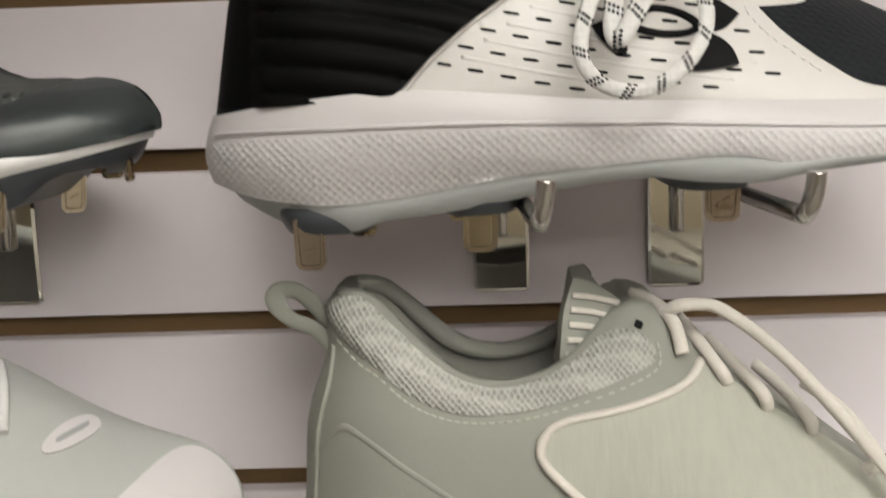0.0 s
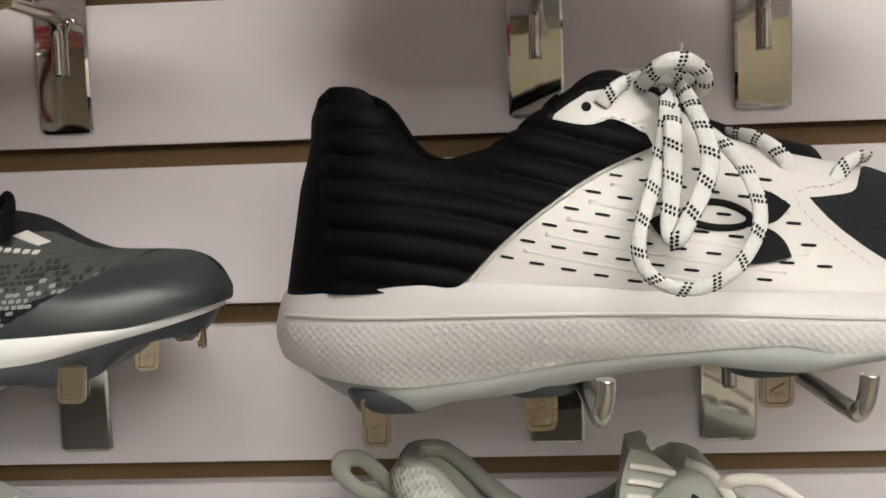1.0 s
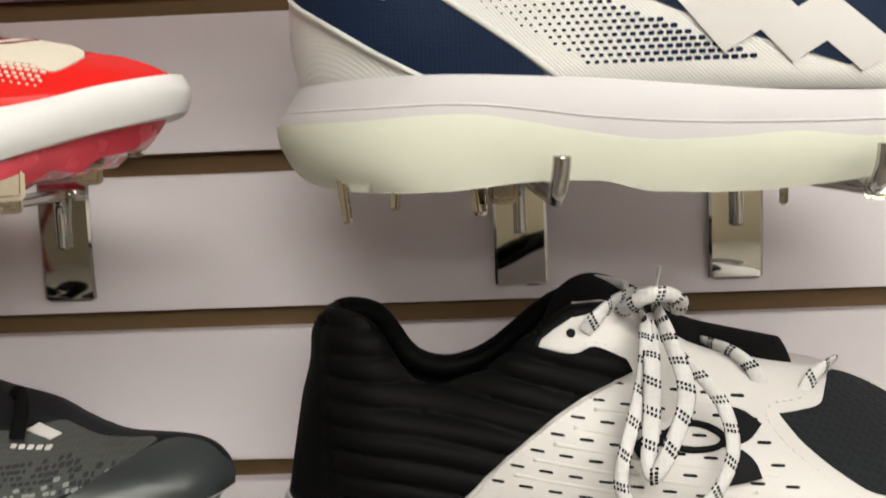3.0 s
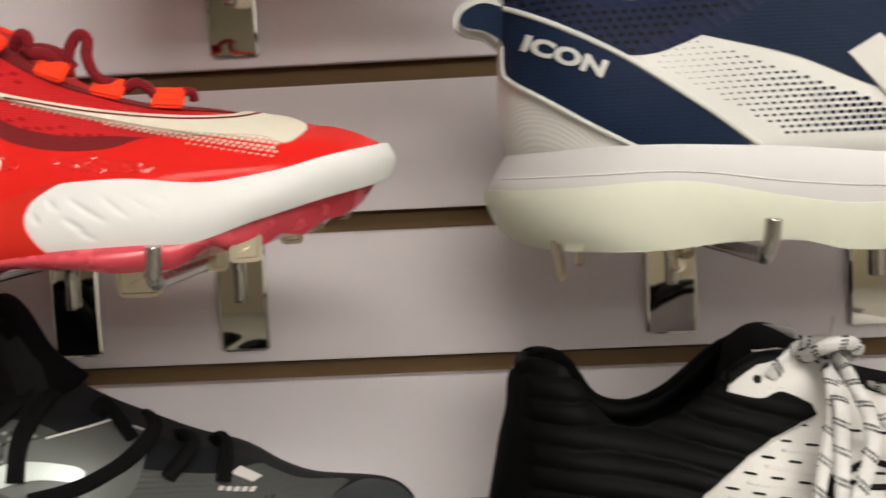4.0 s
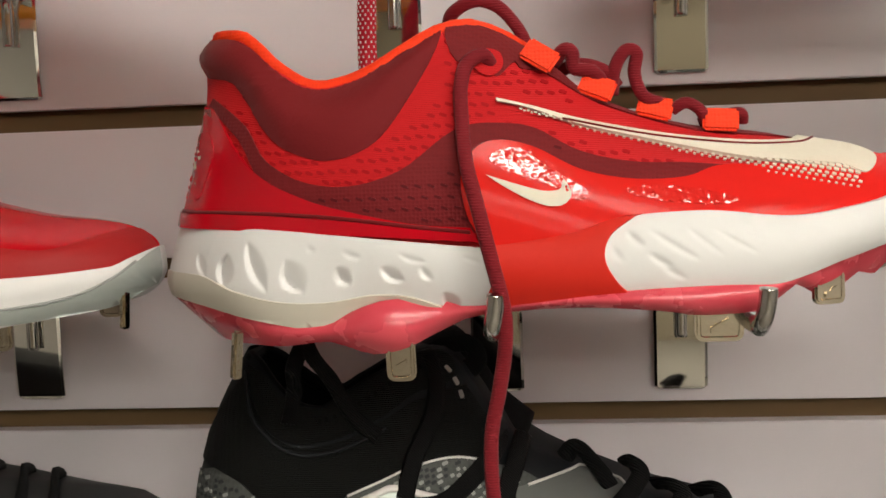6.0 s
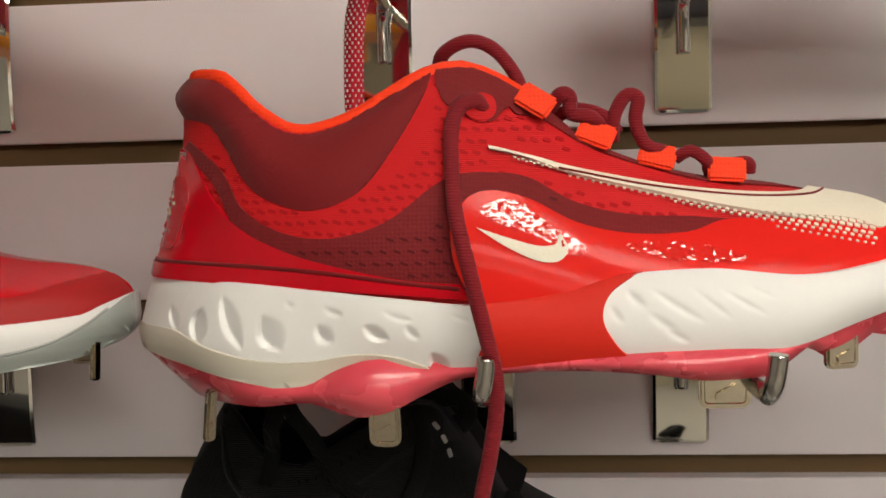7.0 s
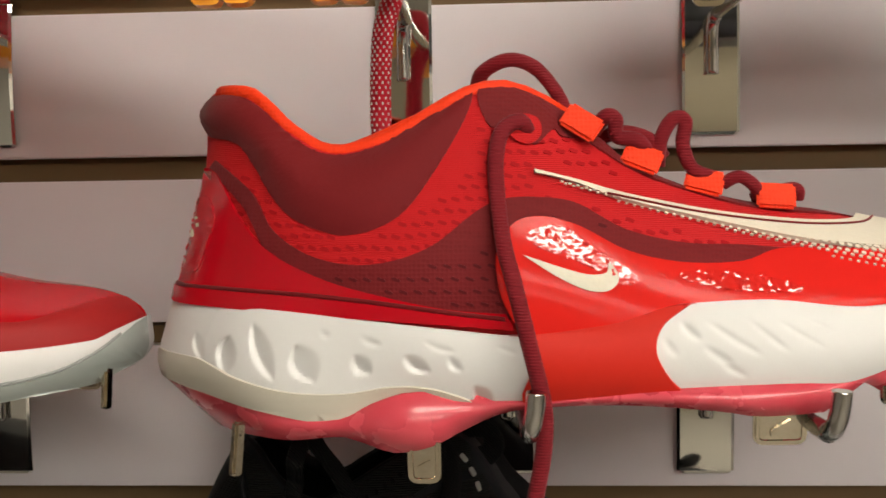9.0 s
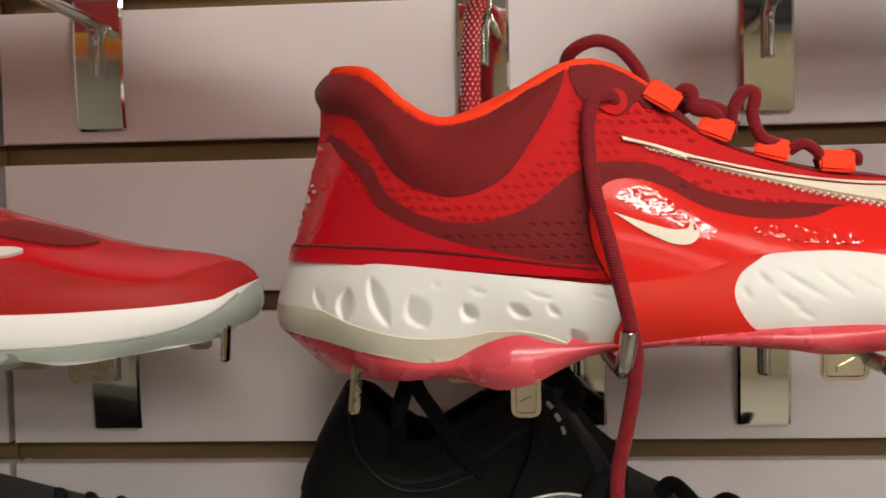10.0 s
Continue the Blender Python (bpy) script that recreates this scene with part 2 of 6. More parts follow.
class Form:
    """A shoe's body between two edge curves (heel and toe, x over z) and two height curves (low and high, z over x)."""

    def __init__(self, heel, toe, low, high, wide, top, yc, rh=0.16, rt=0.3, sole=False, bulge=0.05):
        self.heel, self.toe, self.low, self.high = ease(heel), ease(toe), ease(low), ease(high)
        self.wide, self.top = ease(wide), ease(top) if top else None
        self.yc, self.rh, self.rt, self.sole, self.bulge = yc, rh, rt, sole, bulge

    def half(self, a, s):
        a = min(1, max(0, a))
        e = 1.0
        if a < self.rh:
            e *= max(0, 1 - (1 - a / self.rh) ** 2.2) ** 0.5
        if a > 1 - self.rt:
            e *= max(0, 1 - (1 - (1 - a) / self.rt) ** 2.2) ** 0.5
        b = self.wide(a)
        if self.sole:
            return e * b * (1 + self.bulge * (4 * s * (1 - s) - 0.5))
        t = self.top(a)
        return e * (t + (b - t) * max(0, 1 - s ** 2.4) ** 0.6)

    def xz(self, a, s):
        x = self.heel(1e9) + a * (self.toe(1e9) - self.heel(1e9))
        for _ in range(6):
            z = self.low(x) + (self.high(x) - self.low(x)) * s
            h = self.heel(z)
            x = h + a * (self.toe(z) - h)
        return x, z

    def at(self, a, s, side=-1):
        x, z = self.xz(a, s)
        return Vector((x, self.yc + side * self.half(a, s), z))

    def y(self, x, z, side=-1):
        h = self.heel(z)
        a = (x - h) / (self.toe(z) - h)
        lo, hi = self.low(x), self.high(x)
        s = min(1, max(0, (z - lo) / max(1e-5, hi - lo)))
        return self.yc + side * self.half(a, s)

    def on(self, x, z, d=0.0, side=-1):
        """The place d outside the surface at (x, z), kept within the outline."""
        x = min(max(x, self.heel(z) + 0.0003), self.toe(z) - 0.0003)
        z = min(max(z, self.low(x) + 0.0002), self.high(x) - 0.0002)
        k = 0.001
        y0 = self.y(x, z, side)
        gx = max(-3, min(3, (self.y(x + k, z, side) - self.y(x - k, z, side)) / (2 * k)))
        gz = max(-3, min(3, (self.y(x, z + k, side) - self.y(x, z - k, side)) / (2 * k)))
        n = Vector((-gx * -side, -1.0 * -side, -gz * -side)) if side > 0 else Vector((gx, -1.0, gz))
        return Vector((x, y0, z)) + n.normalized() * d

    def rim(self, x, side=-1, inset=0.0):
        z = self.high(x)
        h = self.heel(z)
        a = (x - h) / (self.toe(z) - h)
        return Vector((x, self.yc + side * max(0.0, self.half(a, 1.0) - inset), z))

    def body(self, open_x=None, na=72, ns=14, carve=None):
        """The whole body; where x < open_x the top stays open."""
        bm = bmesh.new()
        rows = []
        for i in range(na + 1):
            a = 0.5 - 0.5 * math.cos(math.pi * i / na)
            ring = []
            for side in (-1, 1):
                col = [self.at(a, (k / ns) if self.sole else math.sin(k / ns * math.pi / 2), side) for k in range(ns + 1)]
                if carve:
                    for p in col[1:-1]:
                        p.y += side * carve(p.x, p.z) * min(1.0, abs(p.y - self.yc) / 0.02)
                ring += col if side < 0 else col[::-1]
            rows.append([bm.verts.new(p) for p in ring])
        m = len(rows[0])
        for i in range(na):
            for k in range(m):
                k2 = (k + 1) % m
                if k == ns and open_x is not None and rows[i + 1][k].co.x < open_x:
                    continue
                f = bm.faces.new((rows[i][k], rows[i + 1][k], rows[i + 1][k2], rows[i][k2]))
                f.smooth = k != ns and k != m - 1 if self.sole else True
        bmesh.ops.remove_doubles(bm, verts=bm.verts, dist=0.00005)
        bmesh.ops.recalc_face_normals(bm, faces=bm.faces)
        if self.sole:
            for e in bm.edges:
                if len(e.link_faces) == 2 and e.calc_face_angle() > 0.9:
                    e.smooth = False
        return bm


def outline(pts, step=5, sharp=()):
    """A closed smooth outline in (x, z); points whose index is in sharp stay corners."""
    n = len(pts)
    out = []
    for i in range(n):
        p1, p2 = Vector(pts[i]), Vector(pts[(i + 1) % n])
        p0 = p1 if i in sharp else Vector(pts[i - 1])
        p3 = p2 if (i + 1) % n in sharp else Vector(pts[(i + 2) % n])
        for k in range(step):
            u = k / step
            out.append(0.5 * (2 * p1 + (p2 - p0) * u + (2 * p0 - 5 * p1 + 4 * p2 - p3) * u * u + (3 * p1 - p0 - 3 * p2 + p3) * u**3))
    return out


def patch_bm(form, pts, d=0.0008, grid=0.004, sharp=(), lift=None, step=5, rim=-0.0006, side=-1, bm=None, puff=0.0, soft=0.01):
    """A raised panel with edges that lies on the form's side, inside the outline. lift: extra height as a function of x, z."""
    line = outline(pts, step, sharp)
    b2 = bmesh.new()
    vs = [b2.verts.new((p.x, 0, p.y)) for p in line]
    b2.faces.new(vs)
    b2.normal_update()
    bmesh.ops.triangulate(b2, faces=b2.faces[:], ngon_method="EAR_CLIP")
    xs, zs = [p.x for p in line], [p.y for p in line]
    for axis, lo, hi in ((0, min(xs), max(xs)), (2, min(zs), max(zs))):
        v = math.ceil(lo / grid) * grid
        while v < hi:
            co, no = Vector((0, 0, 0)), Vector((0, 0, 0))
            co[axis], no[axis] = v, 1
            bmesh.ops.bisect_plane(b2, geom=b2.verts[:] + b2.edges[:] + b2.faces[:], plane_co=co, plane_no=no, dist=1e-6)
            v += grid
    bmesh.ops.remove_doubles(b2, verts=b2.verts, dist=2e-5)
    edge = [e for e in b2.edges if len(e.link_faces) == 1]
    flat = {v: (v.co.x, v.co.z) for v in b2.verts}
    under = {}
    for e in edge:
        for v in e.verts:
            if v not in under:
                under[v] = b2.verts.new(form.on(*flat[v], rim, side))
    for f in b2.faces:
        f.smooth = True
    for e in edge:
        e.smooth = False
        a, b = e.verts
        b2.faces.new((a, b, under[b], under[a]))
    for v, (x, z) in flat.items():
        extra = lift(x, z) if lift else 0.0
        if puff:
            near = min((p.x - x) ** 2 + (p.y - z) ** 2 for p in line) ** 0.5
            u = min(1.0, near / soft)
            extra += puff * u * (2 - u)
        v.co = form.on(x, z, d + extra, side)
    bmesh.ops.recalc_face_normals(b2, faces=b2.faces)
    up = sum((f.normal.y * f.calc_area() for f in b2.faces if f.smooth), 0.0)
    if up * side < 0:
        bmesh.ops.reverse_faces(b2, faces=b2.faces)
    if bm is None:
        return b2
    me = bpy.data.meshes.new("joined")
    b2.to_mesh(me)
    b2.free()
    bm.from_mesh(me)
    bpy.data.meshes.remove(me)
    return bm


def dash_bm(form, marks, d=0.0006, depth=0.0003):
    """Many small marks on the form: (x, z, length, height, turn) each, as thin raised lozenges."""
    bm = bmesh.new()
    for x, z, w, h, turn in marks:
        c, s = math.cos(turn), math.sin(turn)
        ring = []
        for k in range(8):
            u, v = math.cos(math.pi * (k + 0.5) / 4), math.sin(math.pi * (k + 0.5) / 4)
            u, v = math.copysign(abs(u) ** 0.5, u) * w / 2, math.copysign(abs(v) ** 0.5, v) * h / 2
            ring.append((x + u * c - v * s, z + u * s + v * c))
        top = [bm.verts.new(form.on(px, pz, d)) for px, pz in ring]
        low = [bm.verts.new(form.on(px, pz, d - depth - 0.0004)) for px, pz in ring]
        bm.faces.new(top)
        for k in range(8):
            bm.faces.new((top[k], low[k], low[(k + 1) % 8], top[(k + 1) % 8]))
    bmesh.ops.recalc_face_normals(bm, faces=bm.faces)
    return bm


def line_tube(form, pts, r, d=0.0, side=-1, step=6, flat=1.0, bm=None):
    """A cord that follows the form along (x, z) points."""
    flatpath = smooth_path([(x, 0, z) for x, z in pts], step)
    return tube_bm([form.on(p.x, p.z, d, side) for p in flatpath], r, flat, 8, raw=True, bm=bm)


def stitches_bm(form, pts, gap=0.0028, length=0.0018, d=0.0012, w=0.0006, step=12):
    path = smooth_path([(x, 0, z) for x, z in pts], step)
    marks, run = [], 0.0
    for a, b in zip(path, path[1:]):
        run += (b - a).length
        if run > gap:
            run = 0.0
            marks.append((b.x, b.z, length, w, math.atan2(b.z - a.z, b.x - a.x)))
    return dash_bm(form, marks, d)


def lining_bm(form, open_x, thick=0.006, depth=0.75, na=40, ns=8):
    """The inside of a shoe's opening: two walls and a floor."""
    bm = bmesh.new()
    rows = []
    for i in range(na + 1):
        x = form.heel(form.high(form.heel(9)) ) + thick + (open_x - form.heel(9) - thick) * i / na
        ring = []
        for side in (-1, 1):
            col = []
            for k in range(ns + 1):
                z = form.high(x) - 0.0005 - (form.high(x) - form.low(x)) * depth * k / ns
                y = form.y(max(x - 0.004 * (1 - i / na), form.heel(z) + 0.001), z, side)
                col.append(Vector((x, form.yc + side * max(0.0, abs(y - form.yc) - thick), z)))
            ring += col if side < 0 else col[::-1]
        rows.append([bm.verts.new(p) for p in ring])
    for i in range(na):
        for k in range(len(rows[0]) - 1):
            f = bm.faces.new((rows[i][k], rows[i + 1][k], rows[i + 1][k + 1], rows[i][k + 1]))
            f.smooth = True
    bmesh.ops.recalc_face_normals(bm, faces=bm.faces)
    return bm


def rim_bm(form, open_x, r=0.004, inset=0.003, rise=0.0, n=26):
    """The padded rim round a shoe's opening, from the near side round the heel to the far side."""
    x0 = form.heel(form.high(form.heel(9))) + r
    near = [form.rim(x0 + (open_x - x0) * (k / n) ** 1.5, -1, inset) + Vector((0, 0, rise)) for k in range(n, -1, -1)]
    far = [form.rim(x0 + (open_x - x0) * (k / n) ** 1.5, 1, inset) + Vector((0, 0, rise)) for k in range(1, n + 1)]
    return tube_bm(near + far, r, 1.0, 10, raw=True)


def stud_bm(x, y, z, w=0.014, h=0.012, t=0.003, turn=0.0, sink=0.006):
    """A flat metal cleat blade with rounded lower corners, from z down, sunk a little into its plate."""
    bm = bmesh.new()
    r = min(w, h) * 0.28
    ring = [(-w / 2, sink), (-w / 2, -h + r)]
    ring += [(-w / 2 + r - r * math.cos(q), -h + r - r * math.sin(q)) for q in (0.5, 1.0, 1.57)]
    ring += [(w / 2 - r + r * math.sin(q), -h + r - r * math.cos(q)) for q in (0.0, 0.57, 1.07)]
    ring += [(w / 2, -h + r), (w / 2, sink)]
    front = [bm.verts.new((px, -t / 2, pz)) for px, pz in ring]
    back = [bm.verts.new((px, t / 2, pz)) for px, pz in ring]
    bm.faces.new(front)
    bm.faces.new(back[::-1])
    for k in range(len(ring)):
        k2 = (k + 1) % len(ring)
        bm.faces.new((front[k], back[k], back[k2], front[k2]))
    bmesh.ops.recalc_face_normals(bm, faces=bm.faces)
    bmesh.ops.bevel(bm, geom=[e for e in bm.edges if e.calc_face_angle(0) > 1.2], offset=t * 0.25, segments=2, affect="EDGES")
    if w > 0.007 and t < 0.005:
        bm.normal_update()
        face = max((f for f in bm.faces if f.normal.y < -0.9), key=lambda f: f.calc_area())
        bmesh.ops.inset_region(bm, faces=[face], thickness=0.0009, depth=0.0)
        bmesh.ops.inset_region(bm, faces=[face], thickness=0.0003, depth=-0.0004)
        bar = bmesh.ops.create_cube(bm, size=1)["verts"]
        for k, v in enumerate(bar):
            v.co = (v.co.x * w * 0.36, -t / 2 + 0.0001 + v.co.y * 0.0008, -h * 0.45 + v.co.z * w * 0.12 + v.co.x * w * 0.2)
    bmesh.ops.rotate(bm, verts=bm.verts, matrix=Matrix.Rotation(0.13 * math.sin(x * 700), 3, "X"))
    bmesh.ops.rotate(bm, verts=bm.verts, matrix=Matrix.Rotation(turn, 3, "Z"))
    bmesh.ops.translate(bm, verts=bm.verts, vec=(x, y, z))
    return bm


def studs(parent, rows, mat="stud"):
    for x, y, z, w, h, turn in rows:
        part("cleat_blade", stud_bm(x, y, z, w, h, 0.0032, turn), mat, parent)


def settle(owner, moves, wide=0.05, tall=0.03, turn=0.0, turn_x=0.0, turn_y=0.0):
    """Eases a whole shoe into place: each move is a spot (x, z) and the shift (dx, dy, dz) there; between the spots the shift blends.
    turn: how far the heel end (x below turn_x) swings back along -x for each metre behind turn_y."""
    base = place_of(owner)
    spots = np.array([m[0] for m in moves], dtype=float)
    shifts = np.array([m[1] for m in moves], dtype=float)
    for ob in owner.children_recursive:
        me = ob.data
        co = np.empty(len(me.vertices) * 3, dtype=np.float32)
        me.vertices.foreach_get("co", co)
        co = co.reshape(-1, 3).astype(float)
        dx = (co[:, :1] + base.x - spots[:, 0]) / wide
        dz = (co[:, 2:] + base.z - spots[:, 1]) / tall
        w = np.exp(-np.minimum(dx * dx + dz * dz, 60.0)) + 1e-5
        co += (w / w.sum(axis=1, keepdims=True)) @ shifts
        if turn:
            co[:, 0] -= turn * np.clip((turn_x - co[:, 0] - base.x) / 0.05, 0, 1) * np.maximum(0.0, co[:, 1] + base.y - turn_y)
        me.vertices.foreach_set("co", co.astype(np.float32).ravel())
        me.update()


# ---- the room and the slat wall ----
floor = tagged(part("floor", box_bm(-2.6, 2.6, -6.5, 0.2, -0.1, 0.0), "floor"), "grey-brown shop floor", "floor", kind="structure")
ceiling = tagged(part("ceiling", box_bm(-2.6, 2.6, -6.5, 0.2, CEIL_Z, CEIL_Z + 0.1), "plaster"), "plain pale shop ceiling", "ceiling", kind="structure")
for nm, b in (("wall_south", (-2.6, 2.6, -6.6, -6.5)), ("wall_west", (-2.7, -2.6, -6.6, 0.2)), ("wall_east", (2.6, 2.7, -6.6, 0.2))):
    tagged(part(nm, box_bm(b[0], b[1], b[2], b[3], 0.0, CEIL_Z), "far_wall" if nm == "wall_south" else "plaster"), "plain unseen wall that closes the shop", "wall", kind="structure")
# lights added out of view, placed for the slat wall's brightness and shadows
for x, y in LAMP_PLACES:
    lamp = thing("ceiling_light", x, y, CEIL_Z, "long white ceiling light, out of view, added to light the wall", "ceiling light", "ceiling lights")
    part("frame", box_bm(x - 0.62, x + 0.62, y - 0.22, y + 0.22, CEIL_Z - 0.05, CEIL_Z, 0.004), "white_rubber", lamp)
    part("diffuser", box_bm(x - 0.6, x + 0.6, y - 0.20, y + 0.20, CEIL_Z - 0.056, CEIL_Z - 0.046), "lamp", lamp)

PITCH, GROOVE, EDGE0, SEAM = 0.0762, 0.0108, 1.394, -0.3635
wall = tagged(part("wall_north", box_bm(-2.6, 2.6, 0.0135, 0.2, 0.0, CEIL_Z), "groove"), "slatted display wall with brown grooves between lilac-white slats", "wall", kind="structure")


def slat_mesh(x0, x1):
    bm = box_bm(x0, x1, 0.0, 0.0128, 0.0, PITCH - GROOVE)
    bmesh.ops.bevel(bm, geom=[e for e in bm.edges if abs(e.verts[0].co.y) + abs(e.verts[1].co.y) < 1e-5], offset=0.0006, segments=2, affect="EDGES")
    me = bpy.data.meshes.new("slat")
    bm.to_mesh(me)
    bm.free()
    me.materials.append(M["slat"])
    return me


def lip_mesh(x0, x1):
    me = bpy.data.meshes.new("groove_insert")
    bm = box_bm(x0, x1, 0.0105, 0.0134, 0.0, GROOVE * 0.78)
    bm.to_mesh(me)
    bm.free()
    me.materials.append(M["groove"])
    return me


for x0, x1 in ((SEAM + 0.0017, SEAM + 1.2), (SEAM - 1.2, SEAM - 0.0017)):
    sm, lm = slat_mesh(x0, x1), lip_mesh(x0 + 0.004, x1)
    for k in range(-18, 17):
        o = new("slat", sm)
        o.location = (0, 0, EDGE0 + PITCH * k)
        o.parent = wall
        o = new("groove_insert", lm)
        o.location = (0, 0, EDGE0 + PITCH * k - GROOVE)
        o.parent = wall


# ---- display hooks ----
def plate_bm(x0, x1, z0, z1, n=12, cham=0.0013):
    """A thin pressed plate, bowed a little over its height, with chamfered edges."""
    bm = bmesh.new()
    rows = []
    for i in range(-1, n + 2):
        u = min(1.0, max(0.0, i / n))
        inset = cham if i in (-1, n + 1) else 0.0
        z = z0 + (z1 - z0) * u
        z += cham * (1 if i == 0 else -1 if i == n else 0)
        face = -0.0052 + 0.0018 * (2 * u - 1) ** 2 + (0.0009 if inset else 0.0)
        back = face + 0.0018 - (0.0009 if inset else 0.0)
        ring = [(x0 + inset, back), (x0 + inset, face + 0.0009), (x0 + cham + inset, face), (x1 - cham - inset, face), (x1 - inset, face + 0.0009), (x1 - inset, back)]
        rows.append([bm.verts.new((px, py, z)) for px, py in ring])
    for q, w in zip(rows, rows[1:]):
        for k in range(6):
            f = bm.faces.new((q[k], q[(k + 1) % 6], w[(k + 1) % 6], w[k]))
            f.smooth = k == 2
    bm.faces.new(rows[0])
    bm.faces.new(rows[-1][::-1])
    bmesh.ops.recalc_face_normals(bm, faces=bm.faces)
    for e in bm.edges:
        if len(e.link_faces) == 2 and e.calc_face_angle() > 0.25:
            e.smooth = False
    return bm


def display_hook(x, z):
    h = thing("display_hook", x, 0, z, "chrome faceplate hook with an upturned tip, hung in a wall groove", "hook", "display hooks")
    bm = plate_bm(x, x + 0.0252, z, z + 0.067)
    lip = box_bm(x, x + 0.0252, -0.0040, 0.009, z + 0.0645, z + 0.067, 0.0005)
    me = bpy.data.meshes.new("lip")
    lip.to_mesh(me)
    lip.free()
    bm.from_mesh(me)
    bpy.data.meshes.remove(me)
    part("faceplate", bm, "chrome", h)
    c = x + 0.0125
    rod = [(c, -0.0078, z + 0.026), (c, -0.0078, z + 0.036), (c, -0.0080, z + 0.045), (c + 0.0006, -0.011, z + 0.0505), (c + 0.002, -0.019, z + 0.0525),
           (c + 0.005, -0.09, z + 0.0535), (c + 0.0085, -0.172, z + 0.0545), (c + 0.009, -0.182, z + 0.0553), (c + 0.0095, -0.1868, z + 0.0585), (c + 0.0104, -0.1880, z + 0.0635), (c + 0.0108, -0.1884, z + 0.0685)]
    part("rod", tube_bm(rod, 0.003, 1.0, 12, 5), "steel", h)
    return h


hook = display_hook(0.002, 1.4005)
for x, z in ((0.2215, 1.4005), (0.323, 1.4005), (-0.086, 1.4005), (-0.319, 1.4005), (-0.42, 1.4005),
             (0.002, 1.2485), (-0.12, 1.2485), (0.227, 1.2485), (0.306, 1.2485), (-0.33, 1.2485), (-0.43, 1.2485),
             (0.0052, 1.5515), (-0.130, 1.5515), (-0.322, 1.5515),
             (0.20, 1.0955), (0.33, 1.0955), (0.02, 1.0955), (-0.09, 1.0955)):
    copy_thing(hook, Matrix.Translation((x, 0, z)))


# ---- shoes ----
def shoe(label, x, y, z, category="baseball cleat", name="baseball_cleat"):
    return thing(name, x, y, z, label, category, "shoes on the display wall")


# the red cleat
RC = -0.133
red = shoe("bright red and maroon baseball cleat with white sole, on hooks", -0.05, RC, 1.455)
red_up = Form(heel=[(1.489, -0.182), (1.498, -0.180), (1.509, -0.1768), (1.523, -0.1745), (1.539, -0.1712), (1.549, -0.1705), (1.556, -0.1715), (1.561, -0.170), (1.566, -0.166)],
              toe=[(1.480, 0.097), (1.494, 0.102), (1.503, 0.100), (1.512, 0.094)],
              low=[(-0.19, 1.487), (-0.11, 1.484), (-0.04, 1.482), (0.04, 1.488), (0.1, 1.494)],
              high=[(-0.172, 1.560), (-0.166, 1.564), (-0.157, 1.563), (-0.152, 1.559), (-0.145, 1.5515), (-0.139, 1.547), (-0.134, 1.544), (-0.127, 1.5425), (-0.118, 1.544), (-0.109, 1.547),
                    (-0.097, 1.5535), (-0.086, 1.5595), (-0.078, 1.5625), (-0.071, 1.563), (-0.064, 1.561), (-0.054, 1.5555), (-0.041, 1.546), (-0.03, 1.537), (-0.008, 1.5275), (0.013, 1.5225),
                    (0.03, 1.5205), (0.05, 1.5165), (0.073, 1.512), (0.086, 1.5085), (0.095, 1.504), (0.102, 1.497)],
              wide=[(0, 0.035), (0.2, 0.040), (0.45, 0.0415), (0.7, 0.046), (0.85, 0.043), (1, 0.035)],
              top=[(0, 0.024), (0.12, 0.027), (0.3, 0.029), (0.42, 0.024), (0.5, 0.018), (0.7, 0.012), (0.8, 0.004), (1, 0.0)], yc=RC)
red_mid = Form(heel=[(1.455, -0.178), (1.463, -0.1855), (1.471, -0.188), (1.482, -0.1855), (1.492, -0.182)], toe=[(1.47, 0.088), (1.485, 0.100), (1.497, 0.104), (1.504, 0.101)],
               low=[(-0.19, 1.466), (-0.17, 1.4625), (-0.15, 1.459), (-0.125, 1.456), (-0.111, 1.4615), (-0.1, 1.464), (-0.087, 1.4618), (-0.073, 1.462), (-0.033, 1.465), (-0.008, 1.4665), (0.03, 1.469), (0.055, 1.4765), (0.08, 1.4835), (0.095, 1.487), (0.104, 1.490)],
               high=[(-0.19, 1.4925), (-0.15, 1.4915), (-0.114, 1.4885), (-0.086, 1.4855), (-0.07, 1.484), (-0.04, 1.487), (-0.018, 1.493), (0.006, 1.494), (0.036, 1.4915), (0.061, 1.4945), (0.081, 1.4995), (0.1, 1.5035)],
               wide=[(0, 0.038), (0.2, 0.044), (0.45, 0.044), (0.7, 0.050), (0.85, 0.048), (1, 0.041)], top=None, yc=RC, rt=0.22, sole=True, bulge=0.07)
